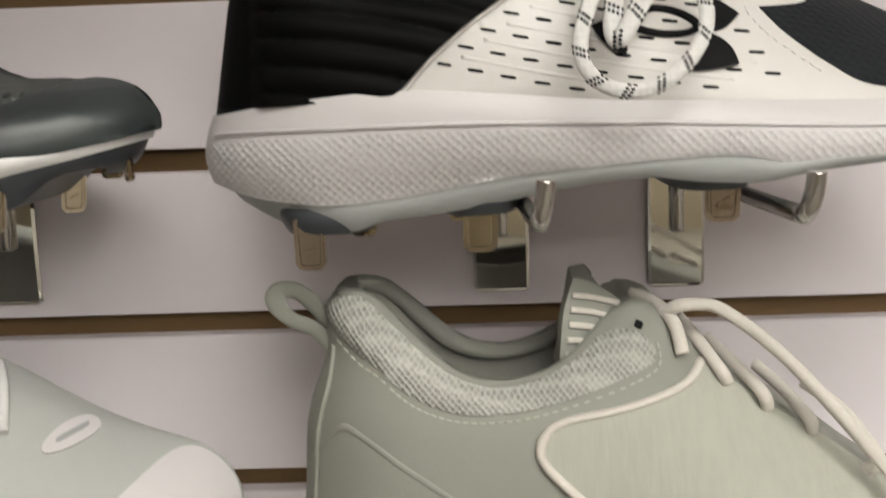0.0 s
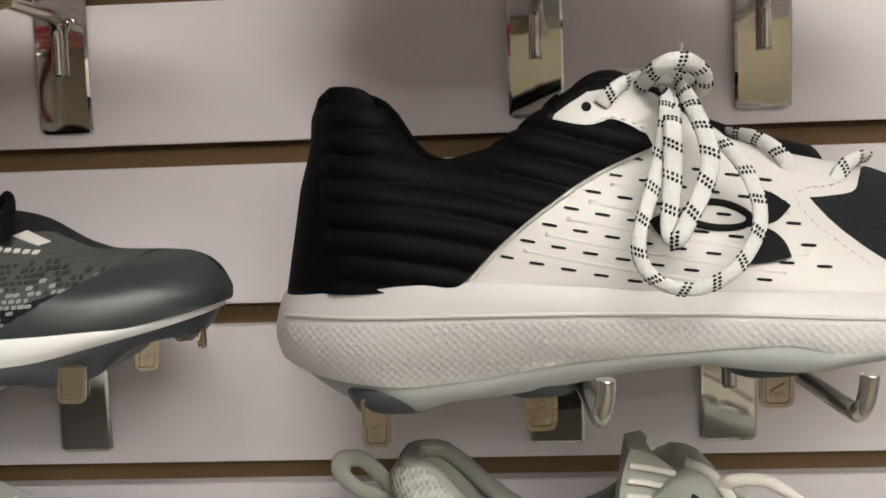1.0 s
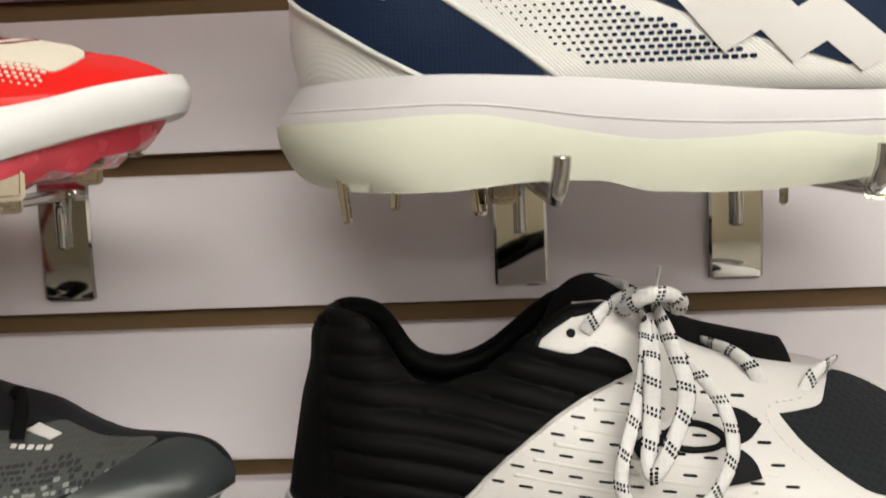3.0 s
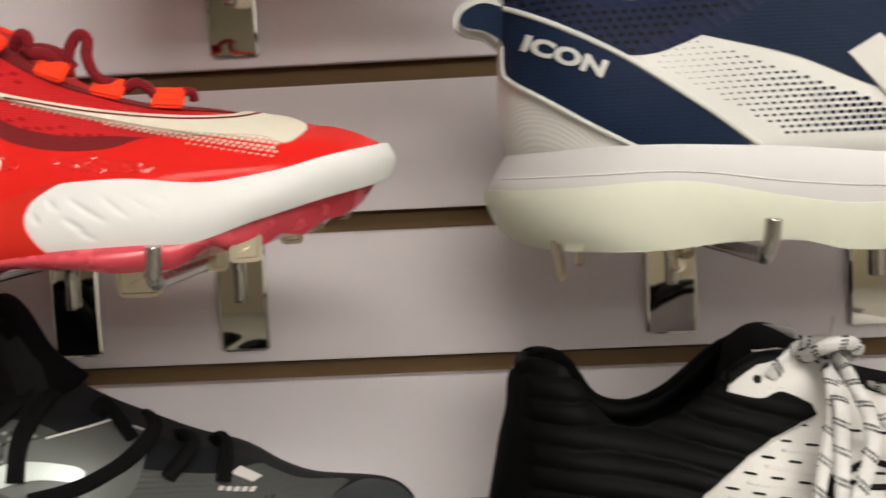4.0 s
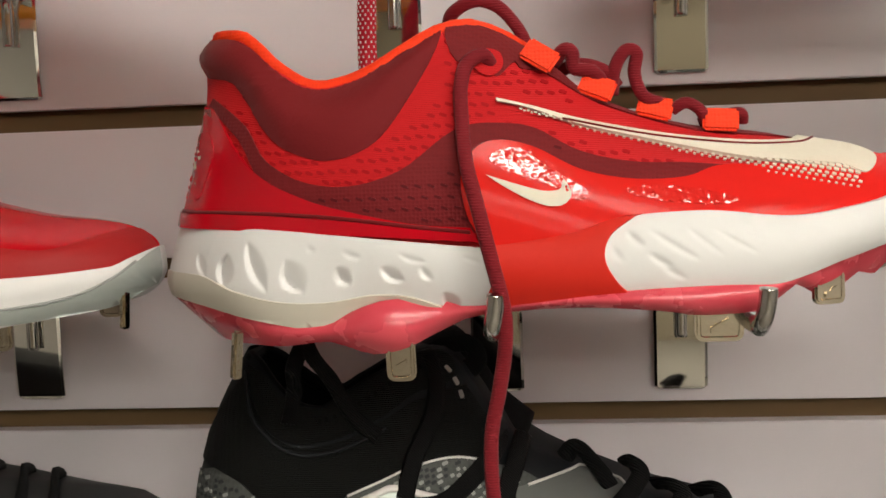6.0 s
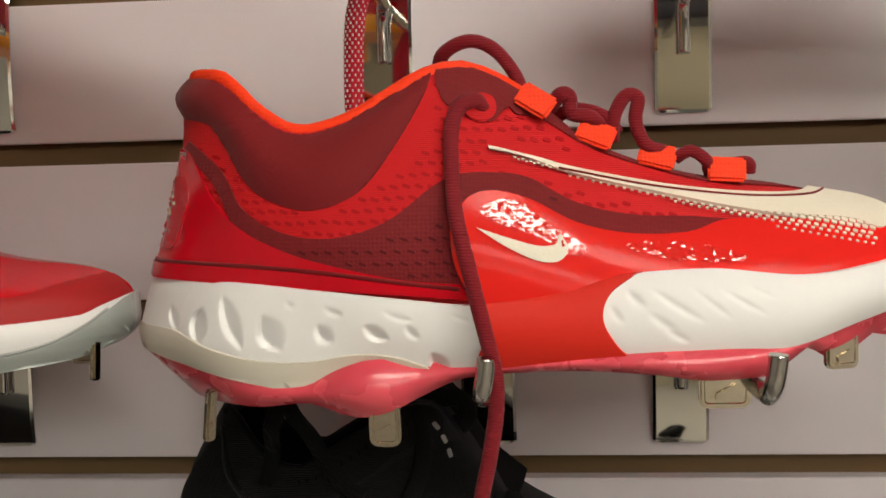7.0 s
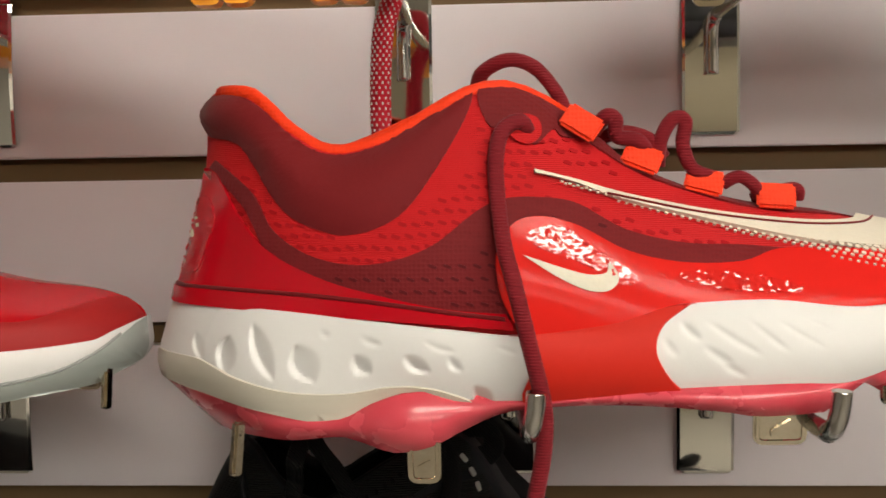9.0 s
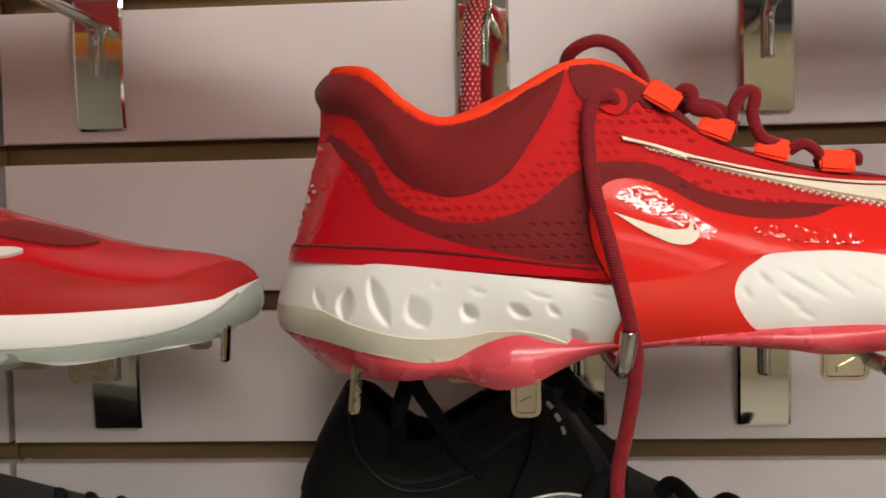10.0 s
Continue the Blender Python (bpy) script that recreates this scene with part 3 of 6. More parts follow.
red_out = Form(heel=[(1.448, -0.168), (1.455, -0.176), (1.464, -0.186)], toe=[(1.46, 0.075), (1.48, 0.09), (1.49, 0.097)],
               low=[(-0.176, 1.453), (-0.165, 1.4485), (-0.145, 1.449), (-0.123, 1.4515), (-0.116, 1.4495), (-0.107, 1.4475), (-0.095, 1.450), (-0.085, 1.4545), (-0.07, 1.460), (-0.033, 1.462), (-0.008, 1.4608), (0.005, 1.459),
                    (0.026, 1.4595), (0.032, 1.4640), (0.038, 1.468), (0.045, 1.4645), (0.055, 1.466), (0.061, 1.4705), (0.069, 1.4690), (0.076, 1.474), (0.083, 1.4755), (0.092, 1.482)],
               high=[(-0.19, 1.469), (-0.15, 1.462), (-0.125, 1.459), (-0.11, 1.4645), (-0.1, 1.467), (-0.073, 1.465), (-0.033, 1.468), (0.03, 1.472), (0.055, 1.4805), (0.08, 1.4895), (0.1, 1.496)],
               wide=[(0, 0.036), (0.2, 0.043), (0.3, 0.049), (0.38, 0.044), (0.48, 0.042), (0.7, 0.050), (0.85, 0.047), (1, 0.037)], top=None, yc=RC, sole=True, bulge=0.1)
upper = part("upper", red_up.body(open_x=-0.074), "red_knit", red, "bright red knitted upper")
part("lining", lining_bm(red_up, -0.070), "maroon", red, "maroon inner lining")
part("collar_rim", rim_bm(red_up, -0.052, 0.0027, 0.0004, -0.0010), "orange_trim", red, "orange-red collar binding")
CARVED = [(-0.162, 1.483, -0.164, 1.47, 0.0085), (-0.154, 1.488, -0.146, 1.469, 0.0078), (-0.139, 1.481, -0.132, 1.469, 0.011), (-0.131, 1.486, -0.127, 1.483, 0.0028),
          (-0.12, 1.478, -0.114, 1.472, 0.0068), (-0.118, 1.484, -0.11, 1.481, 0.0032), (-0.104, 1.478, -0.095, 1.473, 0.0057), (-0.098, 1.483, -0.087, 1.479, 0.0036),
          (-0.09, 1.478, -0.085, 1.473, 0.0039), (-0.082, 1.469, -0.076, 1.462, 0.0064), (-0.078, 1.485, -0.068, 1.478, 0.0039), (-0.175, 1.483, -0.173, 1.473, 0.0043),
          (-0.02, 1.489, -0.013, 1.482, 0.0036), (-0.025, 1.484, -0.02, 1.477, 0.0028), (-0.013, 1.481, -0.003, 1.475, 0.0032), (-0.013, 1.489, 0.006, 1.477, 0.0032),
          (-0.001, 1.49, 0.014, 1.478, 0.0028), (0.008, 1.489, 0.025, 1.479, 0.0028), (0.014, 1.491, 0.028, 1.484, 0.0025), (-0.009, 1.477, 0.001, 1.471, 0.0028)]


def carved(x, z):
    """Leaf-shaped hollows in the foam's side, steep along one edge and shallow towards the other."""
    d = 0.0
    for x0, z0, x1, z1, w in CARVED:
        dx, dz = x1 - x0, z1 - z0
        ln = math.hypot(dx, dz)
        u = ((x - x0) * dx + (z - z0) * dz) / (ln * ln)
        if not 0 < u < 1:
            continue
        s = ((x - x0) * dz - (z - z0) * dx) / ln
        wide = w * math.sin(math.pi * u) ** 0.8
        off = -s + 0.5 * wide
        if 0 < off < wide and wide > 1e-5:
            k = off / wide
            edge = min(1.0, off / 0.0013)
            d -= min(0.0042, 0.60 * w) * math.sin(math.pi * u) ** 0.7 * edge * (1 - k) ** 1.3
    return d * max(0.0, min(1.0, (red_mid.high(x) - 0.003 - z) / 0.004))


midsole = part("midsole", red_mid.body(na=760, ns=44, carve=carved), "white_foam", red, "white sculpted foam midsole")
part("outsole", red_out.body(), "pink_plate", red, "translucent pink stud plate")


part("cream_layer", patch_bm(red_mid, [(-0.196, 1.474), (-0.175, 1.4745), (-0.159, 1.4695), (-0.141, 1.466), (-0.123, 1.466), (-0.107, 1.4685), (-0.093, 1.4675), (-0.08, 1.463), (-0.073, 1.4605),
                                       (-0.087, 1.4615), (-0.1, 1.4635), (-0.111, 1.461), (-0.125, 1.4555), (-0.151, 1.4585), (-0.172, 1.4625), (-0.196, 1.464)], 0.0010, sharp=(0, 15, 8)), "cream_foam", midsole, "cream foam layer")
part("midfoot_band", patch_bm(red_mid, [(-0.071, 1.495), (-0.066, 1.481), (-0.064, 1.474), (-0.067, 1.465), (-0.062, 1.4625), (-0.045, 1.463), (-0.030, 1.463), (-0.016, 1.4655), (-0.022, 1.4705), (-0.0265, 1.479), (-0.024, 1.487), (-0.014, 1.4945), (-0.02, 1.497), (-0.045, 1.496)], 0.0010, sharp=(0, 7, 12)), "red_matte", red, "matte red midfoot band")
part("heel_shell", patch_bm(red_up, [(-0.189, 1.491), (-0.182, 1.513), (-0.173, 1.537), (-0.168, 1.536), (-0.160, 1.520), (-0.147, 1.509), (-0.129, 1.501), (-0.11, 1.496), (-0.09, 1.492), (-0.072, 1.4905), (-0.069, 1.4855), (-0.1, 1.488), (-0.15, 1.4905)], 0.0011, sharp=(0, 2, 9, 10)), "red_heel", red, "glossy deep red heel counter")
part("heel_ledge", patch_bm(red_up, [(-0.183, 1.491), (-0.1815, 1.4965), (-0.165, 1.4965), (-0.14, 1.4958), (-0.115, 1.4938), (-0.09, 1.4905), (-0.071, 1.4882), (-0.069, 1.4855), (-0.1, 1.488), (-0.15, 1.4905)], 0.0024, sharp=(0, 1, 6, 7)), "red_heel", red, "glossy red heel ledge")
# shade of the step above the ledge, painted as a thin maroon cord
part("ledge_line", line_tube(red_up, [(-0.1815, 1.4972), (-0.165, 1.4972), (-0.14, 1.4965), (-0.115, 1.4945), (-0.09, 1.4912), (-0.072, 1.4889)], 0.0007, 0.0012), "maroon", red)
part("heel_print", dash_bm(red_up, [(-0.1752, 1.5150, 0.0014, 0.0030, 0.2), (-0.1735, 1.5188, 0.0010, 0.0040, 0.2)], 0.0014), "print_white", red, kind="stuff")
part("wave_panel", patch_bm(red_up, [(-0.168, 1.540), (-0.155, 1.527), (-0.147, 1.516), (-0.132, 1.508), (-0.114, 1.506), (-0.096, 1.511), (-0.081, 1.522), (-0.072, 1.526), (-0.06, 1.5262), (-0.049, 1.524), (-0.034, 1.5155), (-0.016, 1.511), (0.001, 1.510), (0.016, 1.5085),
                                     (0.001, 1.503), (-0.017, 1.503), (-0.04, 1.500), (-0.06, 1.494), (-0.073, 1.488), (-0.093, 1.490), (-0.114, 1.494), (-0.129, 1.4995), (-0.147, 1.507), (-0.157, 1.521), (-0.17, 1.537)], 0.0008, sharp=(0, 13, 24)), "maroon_knit", red, "maroon wave-shaped overlay")
part("side_panel", patch_bm(red_up, [(-0.075, 1.507), (-0.0725, 1.514), (-0.068, 1.519), (-0.06, 1.5202), (-0.049, 1.517), (-0.034, 1.509), (-0.017, 1.505), (0.001, 1.5048), (0.013, 1.508), (0.03, 1.5075), (0.054, 1.5065), (0.065, 1.5055), (0.075, 1.510), (0.088, 1.507), (0.097, 1.5025), (0.081, 1.4985), (0.061, 1.4935), (0.036, 1.4908), (0.006, 1.4928), (-0.014, 1.4925), (-0.03, 1.486), (-0.05, 1.484), (-0.067, 1.484), (-0.073, 1.495)], 0.0016, sharp=(14, 22)), "red_gloss", red, "glossy bright red side film")
part("collar_pad", patch_bm(red_up, [(-0.176, 1.557), (-0.171, 1.549), (-0.161, 1.545), (-0.155, 1.536), (-0.148, 1.5265), (-0.140, 1.520), (-0.129, 1.516), (-0.122, 1.5152), (-0.113, 1.517), (-0.103, 1.523), (-0.092, 1.538), (-0.084, 1.552), (-0.081, 1.561),
                                     (-0.086, 1.5575), (-0.097, 1.5515), (-0.109, 1.545), (-0.118, 1.5418), (-0.127, 1.5405), (-0.136, 1.5425), (-0.145, 1.5485), (-0.153, 1.5565), (-0.16, 1.561), (-0.169, 1.562)], 0.0003, sharp=(0, 12), grid=0.003, puff=0.0058, soft=0.018), "maroon", red, "padded maroon ankle collar")
part("eyestay", patch_bm(red_up, [(-0.080, 1.560), (-0.076, 1.549), (-0.068, 1.5485), (-0.062, 1.543), (-0.056, 1.548), (-0.053, 1.5455), (-0.045, 1.5440), (-0.03, 1.5345), (-0.012, 1.5275), (0.01, 1.5213), (0.035, 1.5187), (0.045, 1.5178), (0.035, 1.52), (0.013, 1.5225), (-0.008, 1.5272), (-0.03, 1.5365), (-0.041, 1.5455), (-0.054, 1.555), (-0.064, 1.5605), (-0.073, 1.5625)], 0.0007), "maroon_knit", red, "maroon lace stay")
def crumple(x, z):
    """Small random folds of a crumpled film."""
    a = noise.noise(Vector((760 * x, 3.1, 760 * z)))
    b = noise.noise(Vector((1300 * x, 9.7, 1100 * z)))
    return 0.0016 * max(0.0, a - 0.22) + 0.0009 * max(0.0, b - 0.28)


part("film_wrinkle", patch_bm(red_up, [(-0.0655, 1.5145), (-0.058, 1.5175), (-0.05, 1.515), (-0.044, 1.5095), (-0.034, 1.5035), (-0.031, 1.5), (-0.036, 1.4985), (-0.043, 1.503), (-0.052, 1.507), (-0.060, 1.510)], 0.0018, grid=0.0006, rim=0.0012, lift=crumple), "red_wrinkle", red, "wrinkled clear film")
part("film_wrinkle", patch_bm(red_up, [(-0.019, 1.5015), (-0.008, 1.5025), (0.006, 1.5005), (0.018, 1.4975), (0.016, 1.4955), (0.0, 1.4962), (-0.012, 1.4982)], 0.0018, grid=0.0006, rim=0.0012, lift=crumple), "red_wrinkle", red, "wrinkled clear film")
part("film_wrinkle", patch_bm(red_up, [(-0.181, 1.504), (-0.176, 1.522), (-0.171, 1.528), (-0.168, 1.520), (-0.171, 1.508), (-0.174, 1.502)], 0.0013, grid=0.0008, rim=0.0008, lift=crumple), "red_heel", red)
part("eyelet_pad", patch_bm(red_up, [(-0.070, 1.549), (-0.066, 1.5525), (-0.061, 1.551), (-0.06, 1.546), (-0.064, 1.543), (-0.069, 1.545)], 0.0014), "red_knit", red)
part("swoosh_print", patch_bm(red_up, [(-0.0625, 1.535), (-0.049, 1.5312), (-0.033, 1.526), (-0.005, 1.5196), (0.02, 1.5162), (0.039, 1.5155), (0.046, 1.5175), (0.054, 1.5162), (0.067, 1.5118), (0.0702, 1.5082), (0.064, 1.5036), (0.055, 1.5065), (0.037, 1.5085), (0.02, 1.5108), (-0.005, 1.5166), (-0.033, 1.524), (-0.052, 1.5312), (-0.0622, 1.5338)], 0.0021, grid=0.003, sharp=(0, 17), rim=0.0004), "print_white", red, "cream curved side stripe print")
part("stripe_line", line_tube(red_up, [(-0.04, 1.5265), (-0.01, 1.5192), (0.02, 1.5148), (0.042, 1.5142), (0.050, 1.516)], 0.0004, 0.0023), "maroon", red)
marks = []
for row in range(5):
    for k in range(46):
        u = k / 46
        x = -0.054 + 0.116 * u
        zt = 1.5310 - 0.034 * u + 0.0085 * u * u + 0.0003
        size = (0.0019 - 0.00026 * row) * (0.55 + 0.6 * u)
        if row < 1.5 + 3.5 * u:
            marks.append((x + 0.0012 * (row % 2), zt - (0.0009 + 0.0013 * row) * (0.6 + 0.55 * u), size, size * 0.55, -0.25))
part("dotted_fade", dash_bm(red_up, marks, 0.0020), "print_white", red, kind="stuff")
part("small_tick", patch_bm(red_up, [(-0.0665, 1.5085), (-0.055, 1.5045), (-0.047, 1.5022), (-0.042, 1.5022), (-0.0405, 1.5035), (-0.0405, 1.507), (-0.0372, 1.5015), (-0.0385, 1.4982), (-0.042, 1.4968), (-0.048, 1.4978), (-0.057, 1.5022)], 0.0022, grid=0.003, sharp=(0, 5), rim=0.001), "print_white", red, "cream tick mark")
holes = []
for r in range(28):
    for k in range(66):
        x, z = -0.165 + 0.0042 * k + 0.0021 * (r % 2), 1.500 + 0.0037 * r + 0.0003 * math.sin(5 * k + r)
        if z < red_up.high(x) - 0.006 and x < 0.03:
            in_pad = z > 1.5145 + 14 * (x + 0.121) ** 2 and x < -0.08
            wave = 1.506 + (0.020 if x > -0.075 else 0.0) + 5.0 * (x + 0.114) ** 2 * (x < -0.075) - 0.6 * max(0, x + 0.06) * (x > -0.075)
            swoosh = abs(z - (1.529 - 0.28 * (x + 0.045))) < 0.006 and x > -0.064
            if z > wave + 0.001 and not in_pad and not swoosh:
                holes.append((x, z, 0.0029, 0.0012, -0.32))
dents = []
for r in range(14):
    for k in range(44):
        x, z = -0.152 + 0.0046 * k + 0.0023 * (r % 2), 1.4935 + 0.0039 * r
        roof = 1.506 + 6.0 * (x + 0.114) ** 2 if x < -0.075 else 1.5155 + 0.0105 - 0.45 * max(0.0, x + 0.055)
        base = 1.4995 + 0.55 * max(0.0, -0.129 - x) - 0.2 * (x + 0.129) if x < -0.073 else 1.5195 - 0.35 * max(0.0, x + 0.055)
        if base + 0.002 < z < roof - 0.003 and x < 0.0:
            dents.append((x, z, 0.0028, 0.0010, -0.35))
part("overlay_pattern", dash_bm(red_up, dents, 0.0011), "maroon_hole", red, kind="stuff")
part("knit_pattern", dash_bm(red_up, holes, 0.0003), "red_hole", red, kind="stuff")
for k, (x, z, tilt) in enumerate(((-0.0465, 1.5500, -0.6), (-0.0265, 1.5388, -0.42), (-0.006, 1.5308, -0.28), (0.017, 1.5253, -0.08))):
    bm = box_bm(-0.0064, 0.0064, -0.0013, 0.0013, -0.0044, 0.0044, 0.0009)
    bmesh.ops.rotate(bm, verts=bm.verts, matrix=Matrix.Rotation(-tilt, 3, "Y"))
    bmesh.ops.rotate(bm, verts=bm.verts, matrix=Matrix.Rotation(-0.35, 3, "X"))
    bmesh.ops.translate(bm, verts=bm.verts, vec=(x, red_up.y(x, z - 0.004) - 0.0045, z))
    part("lace_loop", bm, "orange_trim", red, "orange-red ribbed webbing loop")
ly = RC - 0.019
part("lace", tube_bm([(-0.078, RC - 0.004, 1.560), (-0.077, RC - 0.012, 1.568), (-0.069, RC - 0.016, 1.5722), (-0.061, RC - 0.017, 1.5695), (-0.054, RC - 0.018, 1.561), (-0.0505, ly - 0.001, 1.5525)], 0.0024, 0.6, 8, 6), "maroon_lace", red, "flat maroon lace")
part("lace", tube_bm([(-0.042, ly, 1.548), (-0.038, ly - 0.004, 1.5525), (-0.035, ly - 0.004, 1.5515), (-0.0345, ly - 0.003, 1.546), (-0.028, ly - 0.004, 1.5445), (-0.024, ly - 0.001, 1.540)], 0.0026, 0.7, 8, 6), "maroon_lace", red)
part("lace", tube_bm([(-0.041, ly + 0.006, 1.545), (-0.033, ly, 1.5475), (-0.024, ly - 0.002, 1.545), (-0.019, ly, 1.539)], 0.0024, 0.7, 8, 6), "maroon_lace", red)
part("lace", tube_bm([(-0.021, ly, 1.536), (-0.020, ly - 0.003, 1.545), (-0.016, ly - 0.004, 1.5515), (-0.012, ly - 0.004, 1.5505), (-0.013, ly - 0.003, 1.543), (-0.010, ly - 0.002, 1.535), (-0.003, ly, 1.532)], 0.0024, 0.7, 8, 6), "maroon_lace", red)
part("lace", tube_bm([(0.0, ly, 1.5295), (0.005, ly - 0.002, 1.532), (0.010, ly - 0.002, 1.529), (0.012, ly, 1.5245)], 0.0022, 0.7, 8, 6), "maroon_lace", red)
part("lace", tube_bm([(0.010, ly + 0.004, 1.5245), (0.02, ly + 0.001, 1.5275), (0.025, ly + 0.002, 1.5275), (0.0255, ly + 0.004, 1.524)], 0.002, 0.7, 8, 6), "maroon_lace", red)
part("hanging_lace", tube_bm([(-0.064, red_up.y(-0.064, 1.5475), 1.5475), (-0.0665, red_up.y(-0.0665, 1.55) - 0.0035, 1.5505), (-0.072, red_up.y(-0.072, 1.547) - 0.003, 1.5475), (-0.0743, red_up.y(-0.074, 1.54) - 0.004, 1.539), (-0.0741, red_up.y(-0.074, 1.527) - 0.0035, 1.527),
                              (-0.0725, -0.182, 1.513), (-0.0695, -0.1845, 1.501), (-0.0645, -0.187, 1.481), (-0.0605, -0.188, 1.464), (-0.0605, -0.1865, 1.451), (-0.063, -0.185, 1.436), (-0.0665, -0.184, 1.418), (-0.066, -0.184, 1.395), (-0.062, -0.184, 1.375)], 0.0026, 0.75, 10, 8), "maroon_lace", red, "loose maroon lace hanging down the side")
studs(red, [(-0.160, -0.169, 1.449, 0.0042, 0.012, 0.9), (-0.0975, -0.178, 1.4495, 0.0105, 0.0115, 0.0), (0.0115, -0.176, 1.4597, 0.0165, 0.0105, 0.0), (0.0495, -0.170, 1.4685, 0.012, 0.008, 0.35),
            (-0.108, -0.098, 1.449, 0.012, 0.011, 0.0), (0.02, -0.095, 1.4597, 0.012, 0.009, 0.0), (0.073, -0.150, 1.4775, 0.008, 0.007, 0.9), (0.082, -0.128, 1.481, 0.008, 0.008, 1.2), (0.055, -0.10, 1.470, 0.010, 0.008, 0.2)])

settle(red, [((-0.0665, 1.5085), (0.001, -0.002, 0.0)), ((-0.039, 1.499), (0.0, 0.003, 0.0)), ((-0.0625, 1.5345), (0.001, 0.009, -0.001)), ((-0.068, 1.548), (0.0, 0.009, 0.0)),
             ((-0.0465, 1.55), (-0.001, 0.025, 0.0)), ((-0.0265, 1.5388), (-0.0005, 0.021, -0.0008)), ((-0.006, 1.5308), (0.001, 0.022, -0.0006)), ((0.017, 1.5253), (0.003, 0.029, 0.0)),
             ((0.07, 1.508), (0.003, 0.017, 0.0)), ((0.101, 1.495), (0.003, 0.026, -0.001)), ((0.055, 1.47), (0.002, 0.018, -0.002)), ((-0.165, 1.553), (0.003, 0.012, 0.0)), ((-0.173, 1.475), (0.001, 0.014, 0.0)), ((-0.1, 1.455), (0.0, 0.009, -0.001)), ((0.01, 1.475), (0.0, 0.004, 0.0))], turn=0.30, turn_x=-0.06, turn_y=-0.150)

# the black and white cleat
BC = -0.117
bw = shoe("black and white baseball cleat with speckled white laces, on hooks", 0.28, BC, 1.305)
bw_up = Form(heel=[(1.335, 0.139), (1.353, 0.142), (1.376, 0.1462), (1.395, 0.151), (1.402, 0.1515), (1.411, 0.155)], toe=[(1.32, 0.434), (1.345, 0.43), (1.37, 0.41)],
             low=[(0.14, 1.335), (0.17, 1.338), (0.206, 1.339), (0.275, 1.335), (0.34, 1.334), (0.43, 1.33)],
             high=[(0.1515, 1.405), (0.156, 1.409), (0.162, 1.4125), (0.171, 1.4105), (0.177, 1.4045), (0.182, 1.395), (0.187, 1.389), (0.195, 1.385), (0.202, 1.384), (0.212, 1.386), (0.222, 1.391), (0.232, 1.399), (0.242, 1.407),
                   (0.251, 1.4115), (0.259, 1.4115), (0.273, 1.406), (0.285, 1.397), (0.296, 1.390), (0.312, 1.3848), (0.326, 1.3815), (0.345, 1.378), (0.365, 1.37), (0.4, 1.355), (0.434, 1.338)],
             wide=[(0, 0.036), (0.2, 0.040), (0.45, 0.042), (0.7, 0.047), (0.85, 0.044), (1, 0.036)],
             top=[(0, 0.024), (0.12, 0.026), (0.3, 0.028), (0.42, 0.024), (0.5, 0.018), (0.7, 0.012), (0.8, 0.004), (1, 0.0)], yc=BC)
bw_mid = Form(heel=[(1.304, 0.144), (1.314, 0.1365), (1.324, 0.134), (1.332, 0.1355), (1.34, 0.1385)], toe=[(1.32, 0.43), (1.335, 0.437)],
              low=[(0.14, 1.315), (0.15, 1.313), (0.165, 1.311), (0.183, 1.310), (0.202, 1.311), (0.22, 1.314), (0.238, 1.3168), (0.265, 1.3188), (0.292, 1.320), (0.31, 1.321), (0.328, 1.3178), (0.34, 1.3185), (0.43, 1.325)],
              high=[(0.14, 1.338), (0.171, 1.342), (0.206, 1.344), (0.239, 1.342), (0.275, 1.3395), (0.341, 1.338), (0.43, 1.336)],
              wide=[(0, 0.038), (0.2, 0.0445), (0.45, 0.044), (0.7, 0.049), (0.85, 0.046), (1, 0.038)], top=None, yc=BC, sole=True, bulge=0.06)
bw_out = Form(heel=[(1.298, 0.16), (1.305, 0.15), (1.315, 0.140)], toe=[(1.31, 0.42), (1.33, 0.432)],
              low=[(0.15, 1.3085), (0.16, 1.3045), (0.17, 1.3005), (0.189, 1.301), (0.2, 1.3045), (0.21, 1.3055), (0.239, 1.3095), (0.257, 1.3125), (0.285, 1.3145), (0.299, 1.3125), (0.319, 1.3115), (0.33, 1.3135), (0.343, 1.3155), (0.43, 1.322)],
              high=[(0.14, 1.3185), (0.165, 1.3145), (0.183, 1.3135), (0.202, 1.314), (0.238, 1.320), (0.31, 1.324), (0.328, 1.3205), (0.34, 1.322), (0.43, 1.328)],
              wide=[(0, 0.036), (0.2, 0.0425), (0.45, 0.0415), (0.7, 0.047), (0.85, 0.044), (1, 0.036)], top=None, yc=BC, sole=True, bulge=0.06)
part("upper", bw_up.body(open_x=0.250), "white_leather", bw, "white leather upper")
part("lining", lining_bm(bw_up, 0.254), "black_soft", bw, "black inner lining")
part("collar_rim", rim_bm(bw_up, 0.262, 0.0048, 0.0012, -0.0036), "black_fabric", bw, "padded black collar rim")
bwm = part("midsole", bw_mid.body(), "white_rubber", bw, "thick white foam midsole")
part("textured_band", patch_bm(bw_mid, [(0.137, 1.328), (0.152, 1.330), (0.184, 1.3308), (0.239, 1.331), (0.292, 1.330), (0.34, 1.328), (0.41, 1.327), (0.41, 1.323), (0.34, 1.3185), (0.328, 1.3178), (0.31, 1.321), (0.265, 1.3188), (0.22, 1.314), (0.183, 1.310), (0.15, 1.313), (0.138, 1.320)], 0.0005, sharp=(0, 6, 7)), "white_tex", bwm, "white midsole band with fine diamond texture")
